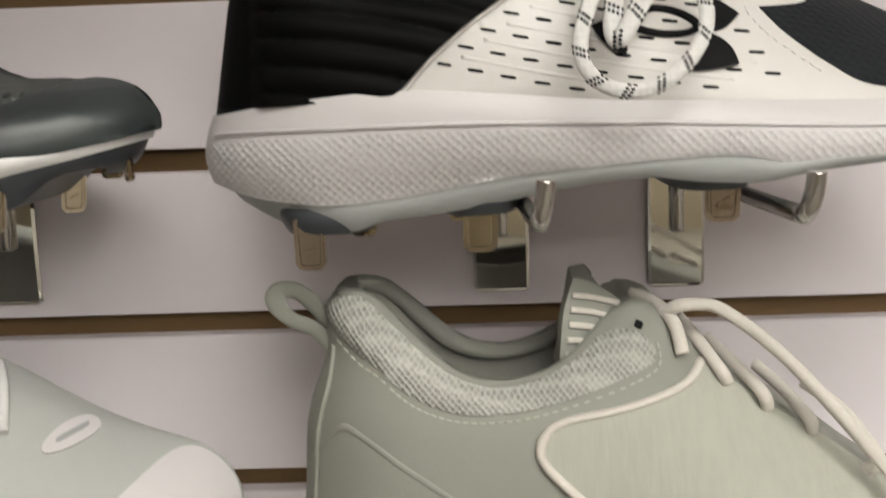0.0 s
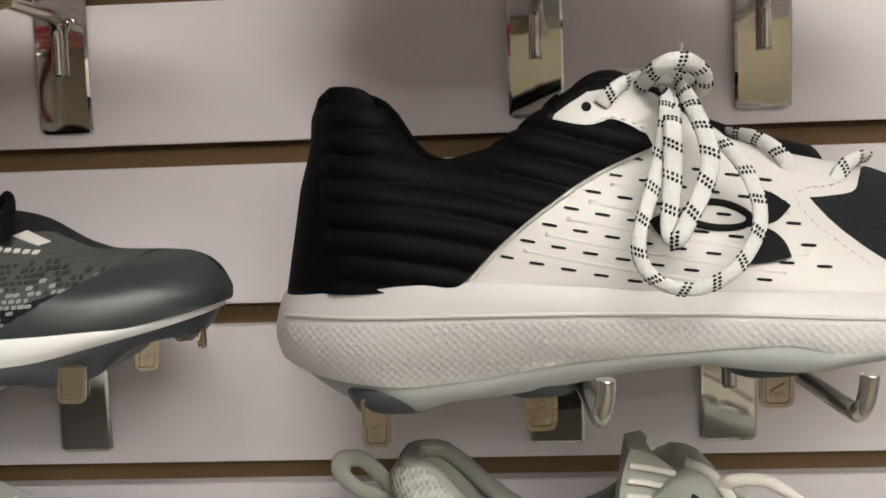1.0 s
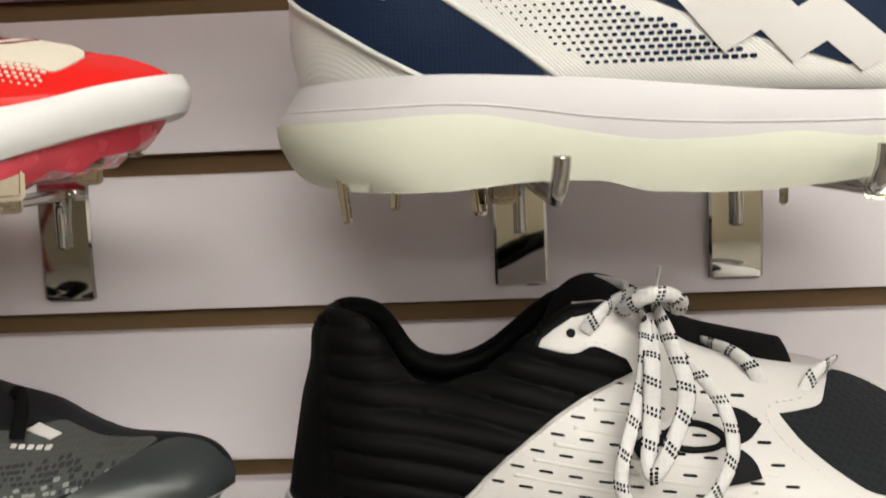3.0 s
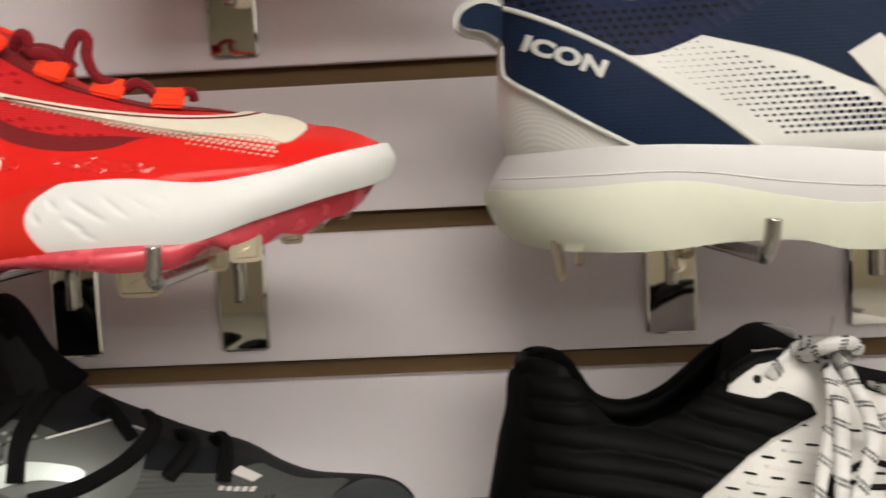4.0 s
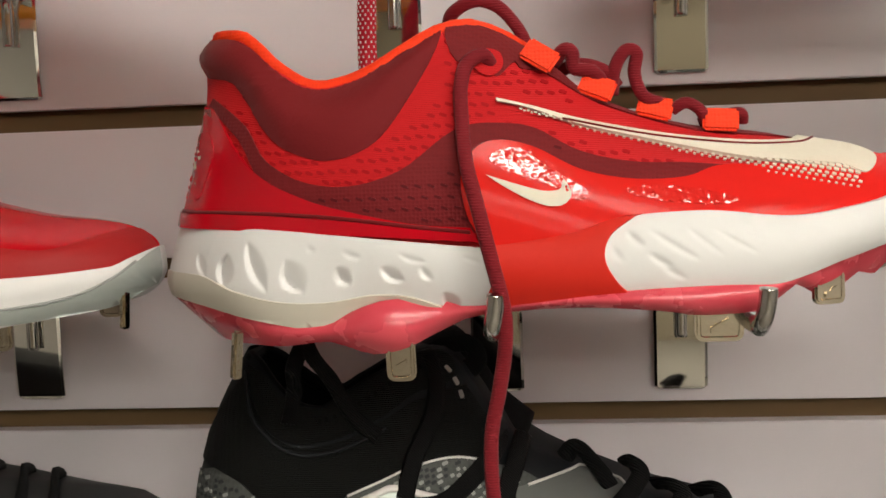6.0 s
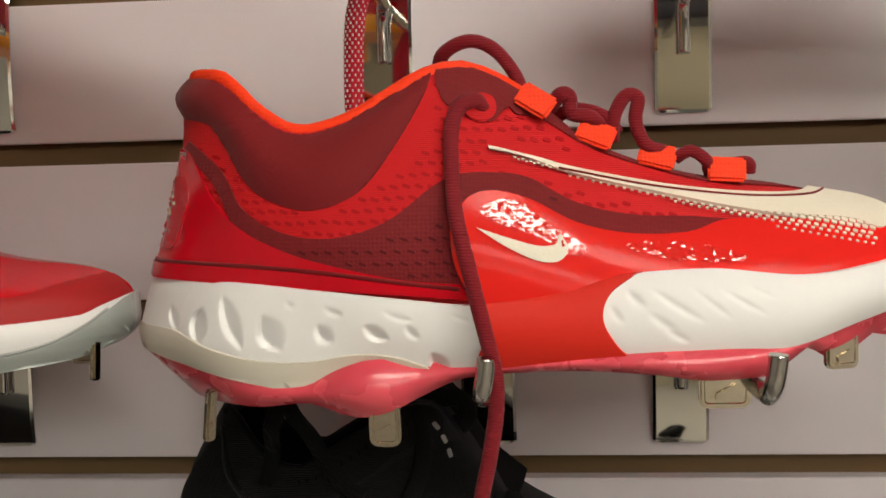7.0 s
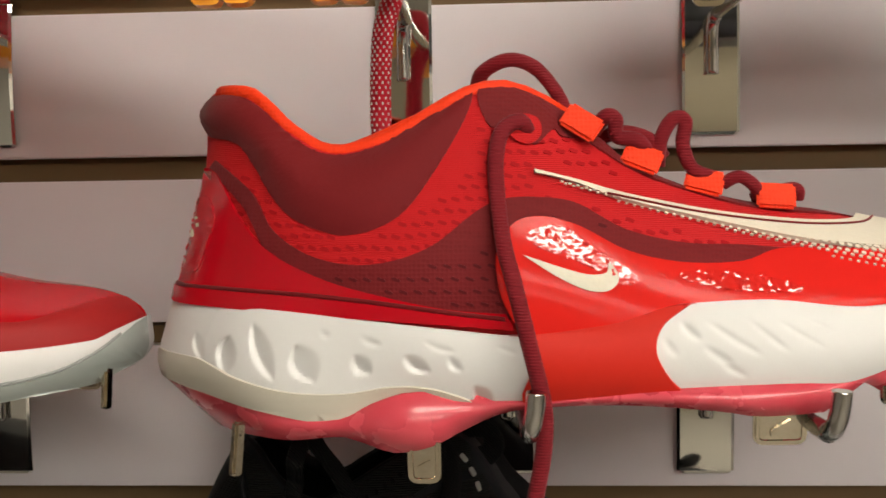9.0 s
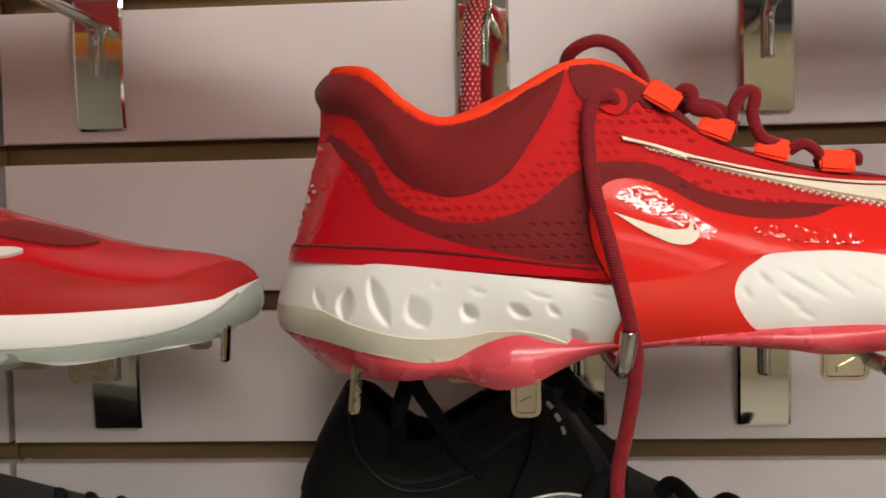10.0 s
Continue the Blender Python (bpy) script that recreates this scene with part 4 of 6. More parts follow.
part("sole_line", line_tube(bw_mid, [(0.142, 1.3315), (0.152, 1.3325), (0.184, 1.333), (0.239, 1.333), (0.292, 1.332), (0.34, 1.330), (0.40, 1.329)], 0.0007, 0.0004), "white_rubber", bwm)
part("outsole", bw_out.body(), "grey_sole", bw, "smooth grey outsole")
for x0, x1, z in ((0.158, 0.202, 1.3035), (0.212, 0.25, 1.3085), (0.288, 0.326, 1.3125)):
    pad = Form(heel=[(z - 0.006, x0 + 0.006), (z + 0.004, x0)], toe=[(z - 0.006, x1 - 0.006), (z + 0.004, x1)], low=[(x0, z), (x0 + 0.008, z - 0.0035), (x1 - 0.008, z - 0.003), (x1, z + 0.001)], high=[(x0, z + 0.005), (x1, z + 0.006)],
               wide=[(0, 0.036), (0.5, 0.0405), (1, 0.038)], top=None, yc=BC, rh=0.3, rt=0.3, sole=True)
    part("stud_pad", pad.body(na=24, ns=6), "dark_sole", bw, "dark grey stud pad")
part("heel_quilt", patch_bm(bw_up, [(0.142, 1.3405), (0.1445, 1.36), (0.148, 1.385), (0.150, 1.406), (0.155, 1.414), (0.163, 1.4155), (0.172, 1.4135), (0.179, 1.4065), (0.184, 1.396), (0.188, 1.390), (0.195, 1.387), (0.202, 1.386), (0.212, 1.388), (0.222, 1.394), (0.232, 1.402), (0.240, 1.407), (0.236, 1.3975), (0.248, 1.395), (0.256, 1.397), (0.2665, 1.392), (0.268, 1.387), (0.249, 1.379), (0.233, 1.3685), (0.218, 1.356), (0.2065, 1.3445), (0.203, 1.3425), (0.17, 1.3405)], 0.0009, grid=0.0012, sharp=(0, 15, 16, 19, 20, 25),
                            lift=lambda x, z: 0.0030 * abs(math.sin(math.pi * (z - 1.338 + 0.30 * (x - 0.15) * (0.25 + 4.0 * max(0, x - 0.15))) / 0.0088)) ** 0.45 * min(1.0, max(0.0, (x - 0.157) / 0.006))), "black_fabric", bw, "black quilted heel panel")
part("heel_tab", patch_bm(bw_up, [(0.139, 1.334), (0.141, 1.353), (0.144, 1.376), (0.1485, 1.398), (0.156, 1.398), (0.1545, 1.385), (0.155, 1.370), (0.159, 1.354), (0.166, 1.341), (0.164, 1.337)], 0.0008, sharp=(0, 3, 4, 8, 9)), "charcoal_tab", bw, "charcoal heel pull")
part("panel_edge", line_tube(bw_up, [(0.206, 1.342), (0.218, 1.3555), (0.233, 1.368), (0.249, 1.3785), (0.268, 1.387)], 0.0009, 0.0006), "white_leather", bw)
part("stitching", stitches_bm(bw_up, [(0.2095, 1.343), (0.221, 1.3555), (0.236, 1.368), (0.252, 1.378), (0.268, 1.3852)], 0.0026, 0.0017, 0.0005, 0.0006), "silver_edge", bw, kind="stuff")
part("stitching", stitches_bm(bw_up, [(0.235, 1.3985), (0.248, 1.3965), (0.256, 1.399), (0.268, 1.394)], 0.0026, 0.0017, 0.0005, 0.0006), "silver_edge", bw, kind="stuff")
part("toe_mesh", patch_bm(bw_up, [(0.319, 1.3685), (0.3265, 1.3688), (0.335, 1.370), (0.3395, 1.375), (0.345, 1.3775), (0.36, 1.3715), (0.38, 1.36), (0.38, 1.34), (0.355, 1.342), (0.341, 1.349), (0.327, 1.3595)], 0.0004, sharp=(0, 6, 7)), "black_mesh", bw, "black mesh toe panel")
part("stitching", stitches_bm(bw_up, [(0.338, 1.3785), (0.333, 1.3742), (0.326, 1.3722), (0.318, 1.3718), (0.3145, 1.3688), (0.318, 1.363), (0.3245, 1.3568), (0.339, 1.3462)], 0.0026, 0.0017, 0.0005, 0.0006), "silver_edge", bw, kind="stuff")


def side_row(k, u):
    """A place u metres along the k-th of the curved rows on the white side."""
    return 0.2200 + 0.0071 * k + u, 1.3520 + 0.0053 * k - 0.235 * u + 0.62 * u * u


marks = []
for r in range(7):
    run = 0.0
    for k in range(14):
        x, z = side_row(r, run)
        run += 0.0100 + 0.0003 * k
        toe = x > 0.3105 and abs(z - 1.368) < 1.2 * (x - 0.3105) + 0.001
        if 1.3425 < z < bw_up.high(x) - 0.010 and x < 0.345 and not toe:
            marks.append((x, z, 0.0052, 0.0010, -0.2 + 1.2 * run))
part("perforation_pattern", dash_bm(bw_up, marks, 0.0002, 0.0001), "black_print", bw, "black slot perforations", kind="stuff")
for k in range(6):
    line = [side_row(k + 0.5, u) for u in (0.002, 0.02, 0.04, 0.06, 0.08)]
    line = [q for q in line if q[1] > 1.3425 and q[0] < 0.318]
    part("crease", line_tube(bw_up, line, 0.0013, -0.00112), "white_leather", bw)
badge = part("badge", patch_bm(bw_up, [(0.2995, 1.3722), (0.306, 1.370), (0.312, 1.3658), (0.308, 1.362), (0.304, 1.3607), (0.297, 1.3600), (0.3005, 1.366)], 0.0015, grid=0.003, sharp=(0, 2, 5)), "black_print", bw, "black curved badge")
part("badge_lobe", patch_bm(bw_up, [(0.302, 1.3602), (0.3065, 1.358), (0.310, 1.3545), (0.312, 1.350), (0.305, 1.3486), (0.2975, 1.348), (0.301, 1.354)], 0.0015, grid=0.003, sharp=(0, 3, 5)), "black_print", badge)
part("badge_lobe", patch_bm(bw_up, [(0.266, 1.3635), (0.2715, 1.366), (0.2735, 1.361), (0.2772, 1.3562), (0.2765, 1.3535), (0.270, 1.358)], 0.0015, grid=0.003, sharp=(0, 1, 4)), "black_print", badge)
part("badge_ring", line_tube(bw_up, [(0.2745, 1.3625), (0.280, 1.3672), (0.286, 1.3685), (0.293, 1.3668), (0.2985, 1.3632), (0.296, 1.3604), (0.288, 1.3602), (0.281, 1.3618), (0.2758, 1.3635)], 0.0012, 0.0008, flat=0.6), "black_print", badge)
part("tongue", tube_bm([(0.240, BC, 1.396), (0.246, BC, 1.408), (0.258, BC, 1.4125), (0.275, BC, 1.4055), (0.295, BC, 1.391), (0.33, BC, 1.3805)], 0.003, 7.0, 16, 6), "black_soft", bw, "black padded tongue")
part("eyelet", tube_bm([bw_up.on(0.248 + 0.0013 * math.cos(q), 1.4025 + 0.0013 * math.sin(q), 0.0003) for q in [k * math.pi / 6 for k in range(12)]], 0.0004, 1, 6, 1, True, raw=True), "black_print", bw)
part("eyelet_hole", dash_bm(bw_up, [(0.248, 1.4025, 0.0022, 0.0022, 0)], 0.0007), "black_print", bw)


def speckled_lace(parent, pts, r, flat=0.55, label="", step=8):
    """A flat white lace with pairs of black ticks woven across it."""
    lace = part("lace", tube_bm(pts, r, flat, 10, step), "white_lace", parent, label)
    path = smooth_path(pts, 24)
    bm = bmesh.new()
    run = 0.0055
    for a, b in zip(path, path[1:]):
        run += (b - a).length
        if run > 0.0100:
            run = 0.0
            t = (b - a).normalized()
            side = t.cross(Vector((0.13, 0.97, 0.2))).normalized()
            out = side.cross(t)
            if out.y > 0:
                out = -out
            for j in range(-2, 3):
                for o in (-0.0005, 0.0006):
                    w = j / 2.35
                    c = b + side * r * w + out * (r * flat * math.sqrt(1 - w * w) + 0.00005) + t * (o * 1.6 + 0.0005 * j)
                    vs = [bm.verts.new(c + side * sx * r * 0.16 + t * tx * 0.00058 + out * 0.0002 * (1 - abs(sx))) for sx, tx in ((-1, -1), (1, -1), (1, 1), (-1, 1))]
                    lo = [bm.verts.new(v.co - out * 0.0006) for v in vs]
                    bm.faces.new(vs)
                    for q in range(4):
                        bm.faces.new((vs[q], lo[q], lo[(q + 1) % 4], vs[(q + 1) % 4]))
    bmesh.ops.recalc_face_normals(bm, faces=bm.faces)
    part("tick_weave", bm, "black_print", lace, kind="stuff")


N = BC - 0.05
speckled_lace(bw, [(0.275, BC - 0.02, 1.408), (0.274, N + 0.010, 1.404), (0.271, N - 0.004, 1.391), (0.2645, N - 0.008, 1.372), (0.2612, N - 0.010, 1.358), (0.2635, N - 0.010, 1.349), (0.271, N - 0.010, 1.3435), (0.281, N - 0.010, 1.343), (0.291, N - 0.010, 1.3485),
                  (0.2975, N - 0.009, 1.358), (0.2985, N - 0.008, 1.367), (0.295, N - 0.006, 1.378), (0.289, N - 0.002, 1.388), (0.284, N + 0.012, 1.395)], 0.0024, 0.42, "white lace speckled with black ticks")
speckled_lace(bw, [(0.280, BC - 0.022, 1.410), (0.281, N + 0.006, 1.403), (0.2835, N - 0.006, 1.391), (0.2825, N - 0.011, 1.380), (0.277, N - 0.013, 1.367), (0.2725, N - 0.012, 1.3585), (0.2705, N - 0.010, 1.363), (0.2715, N - 0.009, 1.378), (0.274, N - 0.004, 1.395), (0.277, BC - 0.025, 1.406)], 0.0029, 0.42)
speckled_lace(bw, [(0.2675, BC - 0.014, 1.407), (0.268, BC - 0.032, 1.4105), (0.273, BC - 0.041, 1.4155), (0.281, BC - 0.040, 1.4165), (0.288, BC - 0.030, 1.412), (0.2885, BC - 0.018, 1.407), (0.282, BC - 0.010, 1.412), (0.272, BC - 0.010, 1.412)], 0.0030, 0.8)
speckled_lace(bw, [(0.253, bw_up.y(0.253, 1.404) - 0.001, 1.403), (0.258, bw_up.y(0.258, 1.407) - 0.003, 1.4085), (0.265, BC - 0.022, 1.412), (0.272, BC - 0.012, 1.413)], 0.0027, 0.45)
speckled_lace(bw, [(0.298, BC - 0.008, 1.391), (0.305, BC - 0.020, 1.3895), (0.311, bw_up.y(0.311, 1.381) - 0.003, 1.384), (0.3145, bw_up.y(0.3145, 1.3765) + 0.003, 1.3765)], 0.0027, 0.45)
speckled_lace(bw, [(0.347, BC - 0.008, 1.381), (0.341, BC - 0.020, 1.3815), (0.334, bw_up.y(0.334, 1.3765) - 0.003, 1.379), (0.330, bw_up.y(0.330, 1.373) + 0.003, 1.3735)], 0.0027, 0.45)
part("lace_tip", tube_bm([(0.279, BC - 0.02, 1.412), (0.281, BC - 0.02, 1.418), (0.2822, BC - 0.02, 1.424)], 0.0008, 1, 6, 4), "silver_edge", bw)
part("far_lace", tube_bm([(0.252, BC + 0.018, 1.413), (0.262, BC + 0.012, 1.4155), (0.272, BC, 1.414)], 0.0022, 0.6, 8, 6), "white_lace", bw)
studs(bw, [(0.1745, -0.155, 1.3005, 0.0105, 0.0125, 0.0), (0.309, -0.153, 1.3105, 0.0115, 0.0125, 0.0)], "stud_dark")
studs(bw, [(0.231, -0.150, 1.3055, 0.0115, 0.0135, 0.0), (0.186, -0.085, 1.3005, 0.010, 0.011, 0.0), (0.224, -0.085, 1.3055, 0.010, 0.011, 0.0), (0.32, -0.08, 1.311, 0.0115, 0.011, 0.0)], "stud")

settle(bw, [((0.247, 1.403), (0.001, 0.015, 0.0)), ((0.28, 1.415), (0.004, 0.027, 0.001)), ((0.205, 1.344), (0.0, 0.006, 0.0)), ((0.312, 1.349), (0.003, 0.013, -0.002)), ((0.142, 1.333), (-0.003, 0.015, -0.002)),
            ((0.35, 1.373), (0.012, 0.04, -0.002)), ((0.331, 1.377), (0.008, 0.032, -0.001)), ((0.173, 1.405), (-0.002, 0.010, -0.002)), ((0.252, 1.414), (0.0, 0.015, -0.004)), ((0.173, 1.292), (-0.003, 0.020, -0.005)), ((0.231, 1.296), (0.0, 0.019, -0.005)), ((0.31, 1.302), (0.002, 0.008, -0.001)), ((0.27, 1.35), (0.001, 0.008, -0.001))], tall=0.022)

# the white and navy cleat
IC = -0.116
ic = shoe("white and navy baseball cleat with pale chunky midsole, on hooks", 0.30, IC, 1.455)
ic_up = Form(heel=[(1.490, 0.1575), (1.5, 0.1555), (1.511, 0.1525), (1.53, 0.153), (1.54, 0.1535), (1.56, 0.155), (1.572, 0.160)], toe=[(1.48, 0.452), (1.5, 0.448), (1.53, 0.43)],
             low=[(0.155, 1.489), (0.25, 1.489), (0.45, 1.482)],
             high=[(0.155, 1.566), (0.163, 1.5695), (0.171, 1.5665), (0.177, 1.562), (0.183, 1.558), (0.196, 1.553), (0.208, 1.552), (0.221, 1.556), (0.238, 1.566), (0.255, 1.574), (0.27, 1.576), (0.29, 1.567), (0.32, 1.553), (0.36, 1.535), (0.4, 1.52), (0.45, 1.496)],
             wide=[(0, 0.037), (0.2, 0.042), (0.45, 0.043), (0.7, 0.047), (0.85, 0.044), (1, 0.036)],
             top=[(0, 0.024), (0.12, 0.027), (0.3, 0.029), (0.42, 0.024), (0.5, 0.018), (0.7, 0.012), (0.8, 0.004), (1, 0.0)], yc=IC)
ic_mid = Form(heel=[(1.455, 0.166), (1.459, 0.160), (1.466, 0.154), (1.476, 0.1505), (1.4805, 0.1505), (1.484, 0.1525), (1.495, 0.157)], toe=[(1.465, 0.44), (1.48, 0.455), (1.49, 0.455)],
              low=[(0.155, 1.4605), (0.173, 1.4565), (0.212, 1.455), (0.24, 1.4575), (0.26, 1.4585), (0.277, 1.455), (0.305, 1.4545), (0.355, 1.459), (0.45, 1.472)],
              high=[(0.155, 1.494), (0.206, 1.4958), (0.245, 1.4945), (0.292, 1.490), (0.324, 1.487), (0.355, 1.486), (0.45, 1.488)],
              wide=[(0, 0.040), (0.2, 0.0475), (0.45, 0.046), (0.7, 0.050), (0.85, 0.047), (1, 0.038)], top=None, yc=IC, sole=True, bulge=0.08)
part("upper", ic_up.body(open_x=0.248), "white_shell", ic, "white ribbed upper")
part("lining", lining_bm(ic_up, 0.252), "navy_mesh", ic, "navy inner lining")
part("collar_rim", rim_bm(ic_up, 0.262, 0.004, 0.0025, -0.003), "navy_strap", ic, "navy collar rim")
icm = part("midsole", ic_mid.body(), "white_rubber", ic, "chunky white midsole")
part("lower_layer", patch_bm(ic_mid, [(0.1505, 1.479), (0.184, 1.4795), (0.21, 1.4808), (0.227, 1.4805), (0.25, 1.4765), (0.275, 1.4725), (0.3, 1.4725), (0.323, 1.4735), (0.353, 1.471), (0.42, 1.473), (0.42, 1.467), (0.355, 1.459), (0.305, 1.4545), (0.277, 1.455), (0.26, 1.4585), (0.24, 1.4575), (0.212, 1.455), (0.173, 1.4565), (0.153, 1.465)], 0.0014, sharp=(0, 9, 10)), "pale_green", icm, "pale greenish lower foam layer")
part("sole_line", line_tube(ic_mid, [(0.153, 1.4835), (0.19, 1.484), (0.225, 1.4845), (0.26, 1.4805), (0.30, 1.4775), (0.36, 1.4765), (0.42, 1.478)], 0.0004, 0.0001), "white_rubber", icm)
part("collar_mesh", patch_bm(ic_up, [(0.157, 1.566), (0.157, 1.553), (0.176, 1.543), (0.1975, 1.5305), (0.2115, 1.531), (0.2275, 1.5365), (0.244, 1.5435), (0.262, 1.554), (0.268, 1.574), (0.255, 1.573), (0.238, 1.565), (0.221, 1.555), (0.208, 1.551), (0.196, 1.552), (0.183, 1.557), (0.175, 1.563), (0.164, 1.5685)], 0.0007, sharp=(0, 1, 3, 7, 8), grid=0.004), "navy_mesh", ic, "navy open-mesh collar")
holes = []
for r in range(14):
    for k in range(30):
        x, z = 0.159 + 0.0036 * k + 0.0018 * (r % 2), 1.532 + 0.0029 * r
        if z > 1.553 - 0.60 * (x - 0.157) * (x < 0.2) - (0.0258 - 0.42 * (x - 0.2)) * (x >= 0.2) + 0.003 and z < ic_up.high(x) - 0.005 and x < 0.26:
            holes.append((x, z, 0.0020, 0.0014, -0.4))
part("mesh_pattern", dash_bm(ic_up, holes, 0.0010), "black_print", ic, kind="stuff")
strap = part("heel_strap", patch_bm(ic_up, [(0.157, 1.5525), (0.176, 1.5425), (0.200, 1.5290), (0.222, 1.513), (0.244, 1.4935), (0.225, 1.494), (0.206, 1.4935), (0.19, 1.504), (0.175, 1.5135), (0.160, 1.5235), (0.1565, 1.528), (0.1565, 1.540)], 0.0014, sharp=(0, 4, 6)), "navy_strap", ic, "navy diagonal heel strap")
part("piping", line_tube(ic_up, [(0.157, 1.5528), (0.176, 1.543), (0.200, 1.5294), (0.222, 1.5136), (0.2455, 1.4945)], 0.0011, 0.0012), "silver_edge", strap)
part("piping", line_tube(ic_up, [(0.1565, 1.538), (0.1565, 1.528), (0.160, 1.5232), (0.175, 1.5132), (0.19, 1.5036), (0.206, 1.4936)], 0.0011, 0.0012), "silver_edge", strap)
loop = smooth_path([(0.157, 0, 1.5535), (0.148, 0, 1.5565), (0.1405, 0, 1.5545), (0.1375, 0, 1.549), (0.1405, 0, 1.5455), (0.148, 0, 1.5435), (0.1535, 0, 1.539)], 6)
bm = bmesh.new()
pairs = []
for i, p in enumerate(loop):
    a, b = loop[max(0, i - 1)], loop[min(len(loop) - 1, i + 1)]
    t = (b - a).normalized()
    n = Vector((-t.z, 0, t.x))
    pairs.append([bm.verts.new((p.x + n.x * o, IC + sy * 0.010 * (0.8 + 0.2 * math.cos(math.pi * i / len(loop))), p.z + n.z * o)) for o, sy in ((0.0011, -1), (0.0011, 1), (-0.0011, 1), (-0.0011, -1))])
for q, w in zip(pairs, pairs[1:]):
    for k in range(4):
        bm.faces.new((q[k], w[k], w[(k + 1) % 4], q[(k + 1) % 4]))
bm.faces.new(pairs[0])
bm.faces.new(pairs[-1][::-1])
bmesh.ops.recalc_face_normals(bm, faces=bm.faces)
part("pull_loop", bm, "silver_edge", ic, "silver-edged heel pull loop")
part("pull_side", patch_bm(Form(heel=[(1.5, 0.13), (1.6, 0.13)], toe=[(1.5, 0.2), (1.6, 0.2)], low=[(0.1, 1.5), (0.2, 1.5)], high=[(0.1, 1.6), (0.2, 1.6)], wide=[(0, 0.011), (0.3, 0.013), (1, 0.03)], top=[(0, 0.011), (0.3, 0.013), (1, 0.03)], yc=IC, rh=0.001, rt=0.001),
                           [(0.159, 1.552), (0.149, 1.5555), (0.1415, 1.553), (0.139, 1.549), (0.1415, 1.5465), (0.149, 1.5445), (0.157, 1.539)], 0.0, sharp=(0, 6)), "navy_strap", ic, "navy side of the heel pull")
part("tongue", tube_bm([(0.243, IC, 1.553), (0.25, IC, 1.566), (0.268, IC, 1.5745), (0.29, IC, 1.5665), (0.32, IC, 1.5525), (0.36, IC, 1.5345)], 0.003, 7.0, 16, 6), "navy_mesh", ic, "navy padded tongue")
txt = bpy.data.curves.new("lettering", "FONT")
txt.body = "ICON"
txt.size = 0.0098
txt.extrude = 0.0003
txt.offset = 0.00042
txt.space_character = 1.05
tob = bpy.data.objects.new("lettering", txt)
me = bpy.data.meshes.new_from_object(tob)
bpy.data.objects.remove(tob)
bm = bmesh.new()
bm.from_mesh(me)
bpy.data.meshes.remove(me)
bmesh.ops.subdivide_edges(bm, edges=[e for e in bm.edges if e.calc_length() > 0.003], cuts=2)
c, s = math.cos(math.radians(-24.5)), math.sin(math.radians(-24.5))
for v in bm.verts:
    u, w = v.co.x * 1.22, v.co.y * 0.82
    v.co = ic_up.on(0.1630 + u * c - w * s, 1.5358 + u * s + w * c, 0.0018 + v.co.z)
part("lettering", bm, "silver_edge", strap, "raised silver lettering")
part("navy_side", patch_bm(ic_up, [(0.2275, 1.5365), (0.244, 1.5435), (0.262, 1.554), (0.29, 1.564), (0.33, 1.545), (0.36, 1.532), (0.37, 1.50), (0.34, 1.4945), (0.291, 1.5125), (0.26, 1.5265)], 0.0006, sharp=(0, 3, 5, 6, 7)), "navy_strap", ic, "navy side panel")
for k in range(3):
    x0 = 0.278 + 0.022 * k
    part("side_stripe", patch_bm(ic_up, [(x0, 1.5265 - 0.007 * k), (x0 + 0.012, 1.533 - 0.007 * k), (x0 + 0.034, 1.507 - 0.004 * k), (x0 + 0.022, 1.5 - 0.004 * k)], 0.0013, sharp=(0, 1, 2, 3), step=2), "white_leather", ic, "white slanted stripe")
marks = []
for r in range(21):
    for k in range(42):
        x, z = 0.212 + 0.0030 * k + 0.0015 * (r % 2), 1.4965 + 0.0022 * r
        if 1.5265 - 0.62 * (x - 0.22) < z + 0.006 and z < 1.534 - 0.42 * (x - 0.2275) and z > 1.530 - 0.78 * (x - 0.200) and z > 1.4965:
            g = min(1.0, max(0.25, (x - 0.2) / 0.085))
            marks.append((x, z, 0.0023 * g, 0.0015 * g, 0.0))
part("dot_fade", dash_bm(ic_up, marks, 0.0004), "navy_strap", ic, "navy dots fading across the white side", kind="stuff")
studs(ic, [(0.1765, -0.150, 1.4575, 0.0035, 0.0135, 1.2), (0.2225, -0.135, 1.4565, 0.008, 0.0125, 1.1), (0.232, -0.085, 1.456, 0.012, 0.012, 0.0), (0.19, -0.085, 1.456, 0.004, 0.013, 1.2), (0.3275, -0.125, 1.456, 0.004, 0.010, 1.2), (0.357, -0.140, 1.459, 0.013, 0.011, 0.0)])

settle(ic, [((0.164, 1.54), (-0.002, -0.013, -0.001)), ((0.1765, 1.45), (-0.006, -0.008, 0.003)), ((0.3, 1.5), (0.0, -0.008, 0.0))])

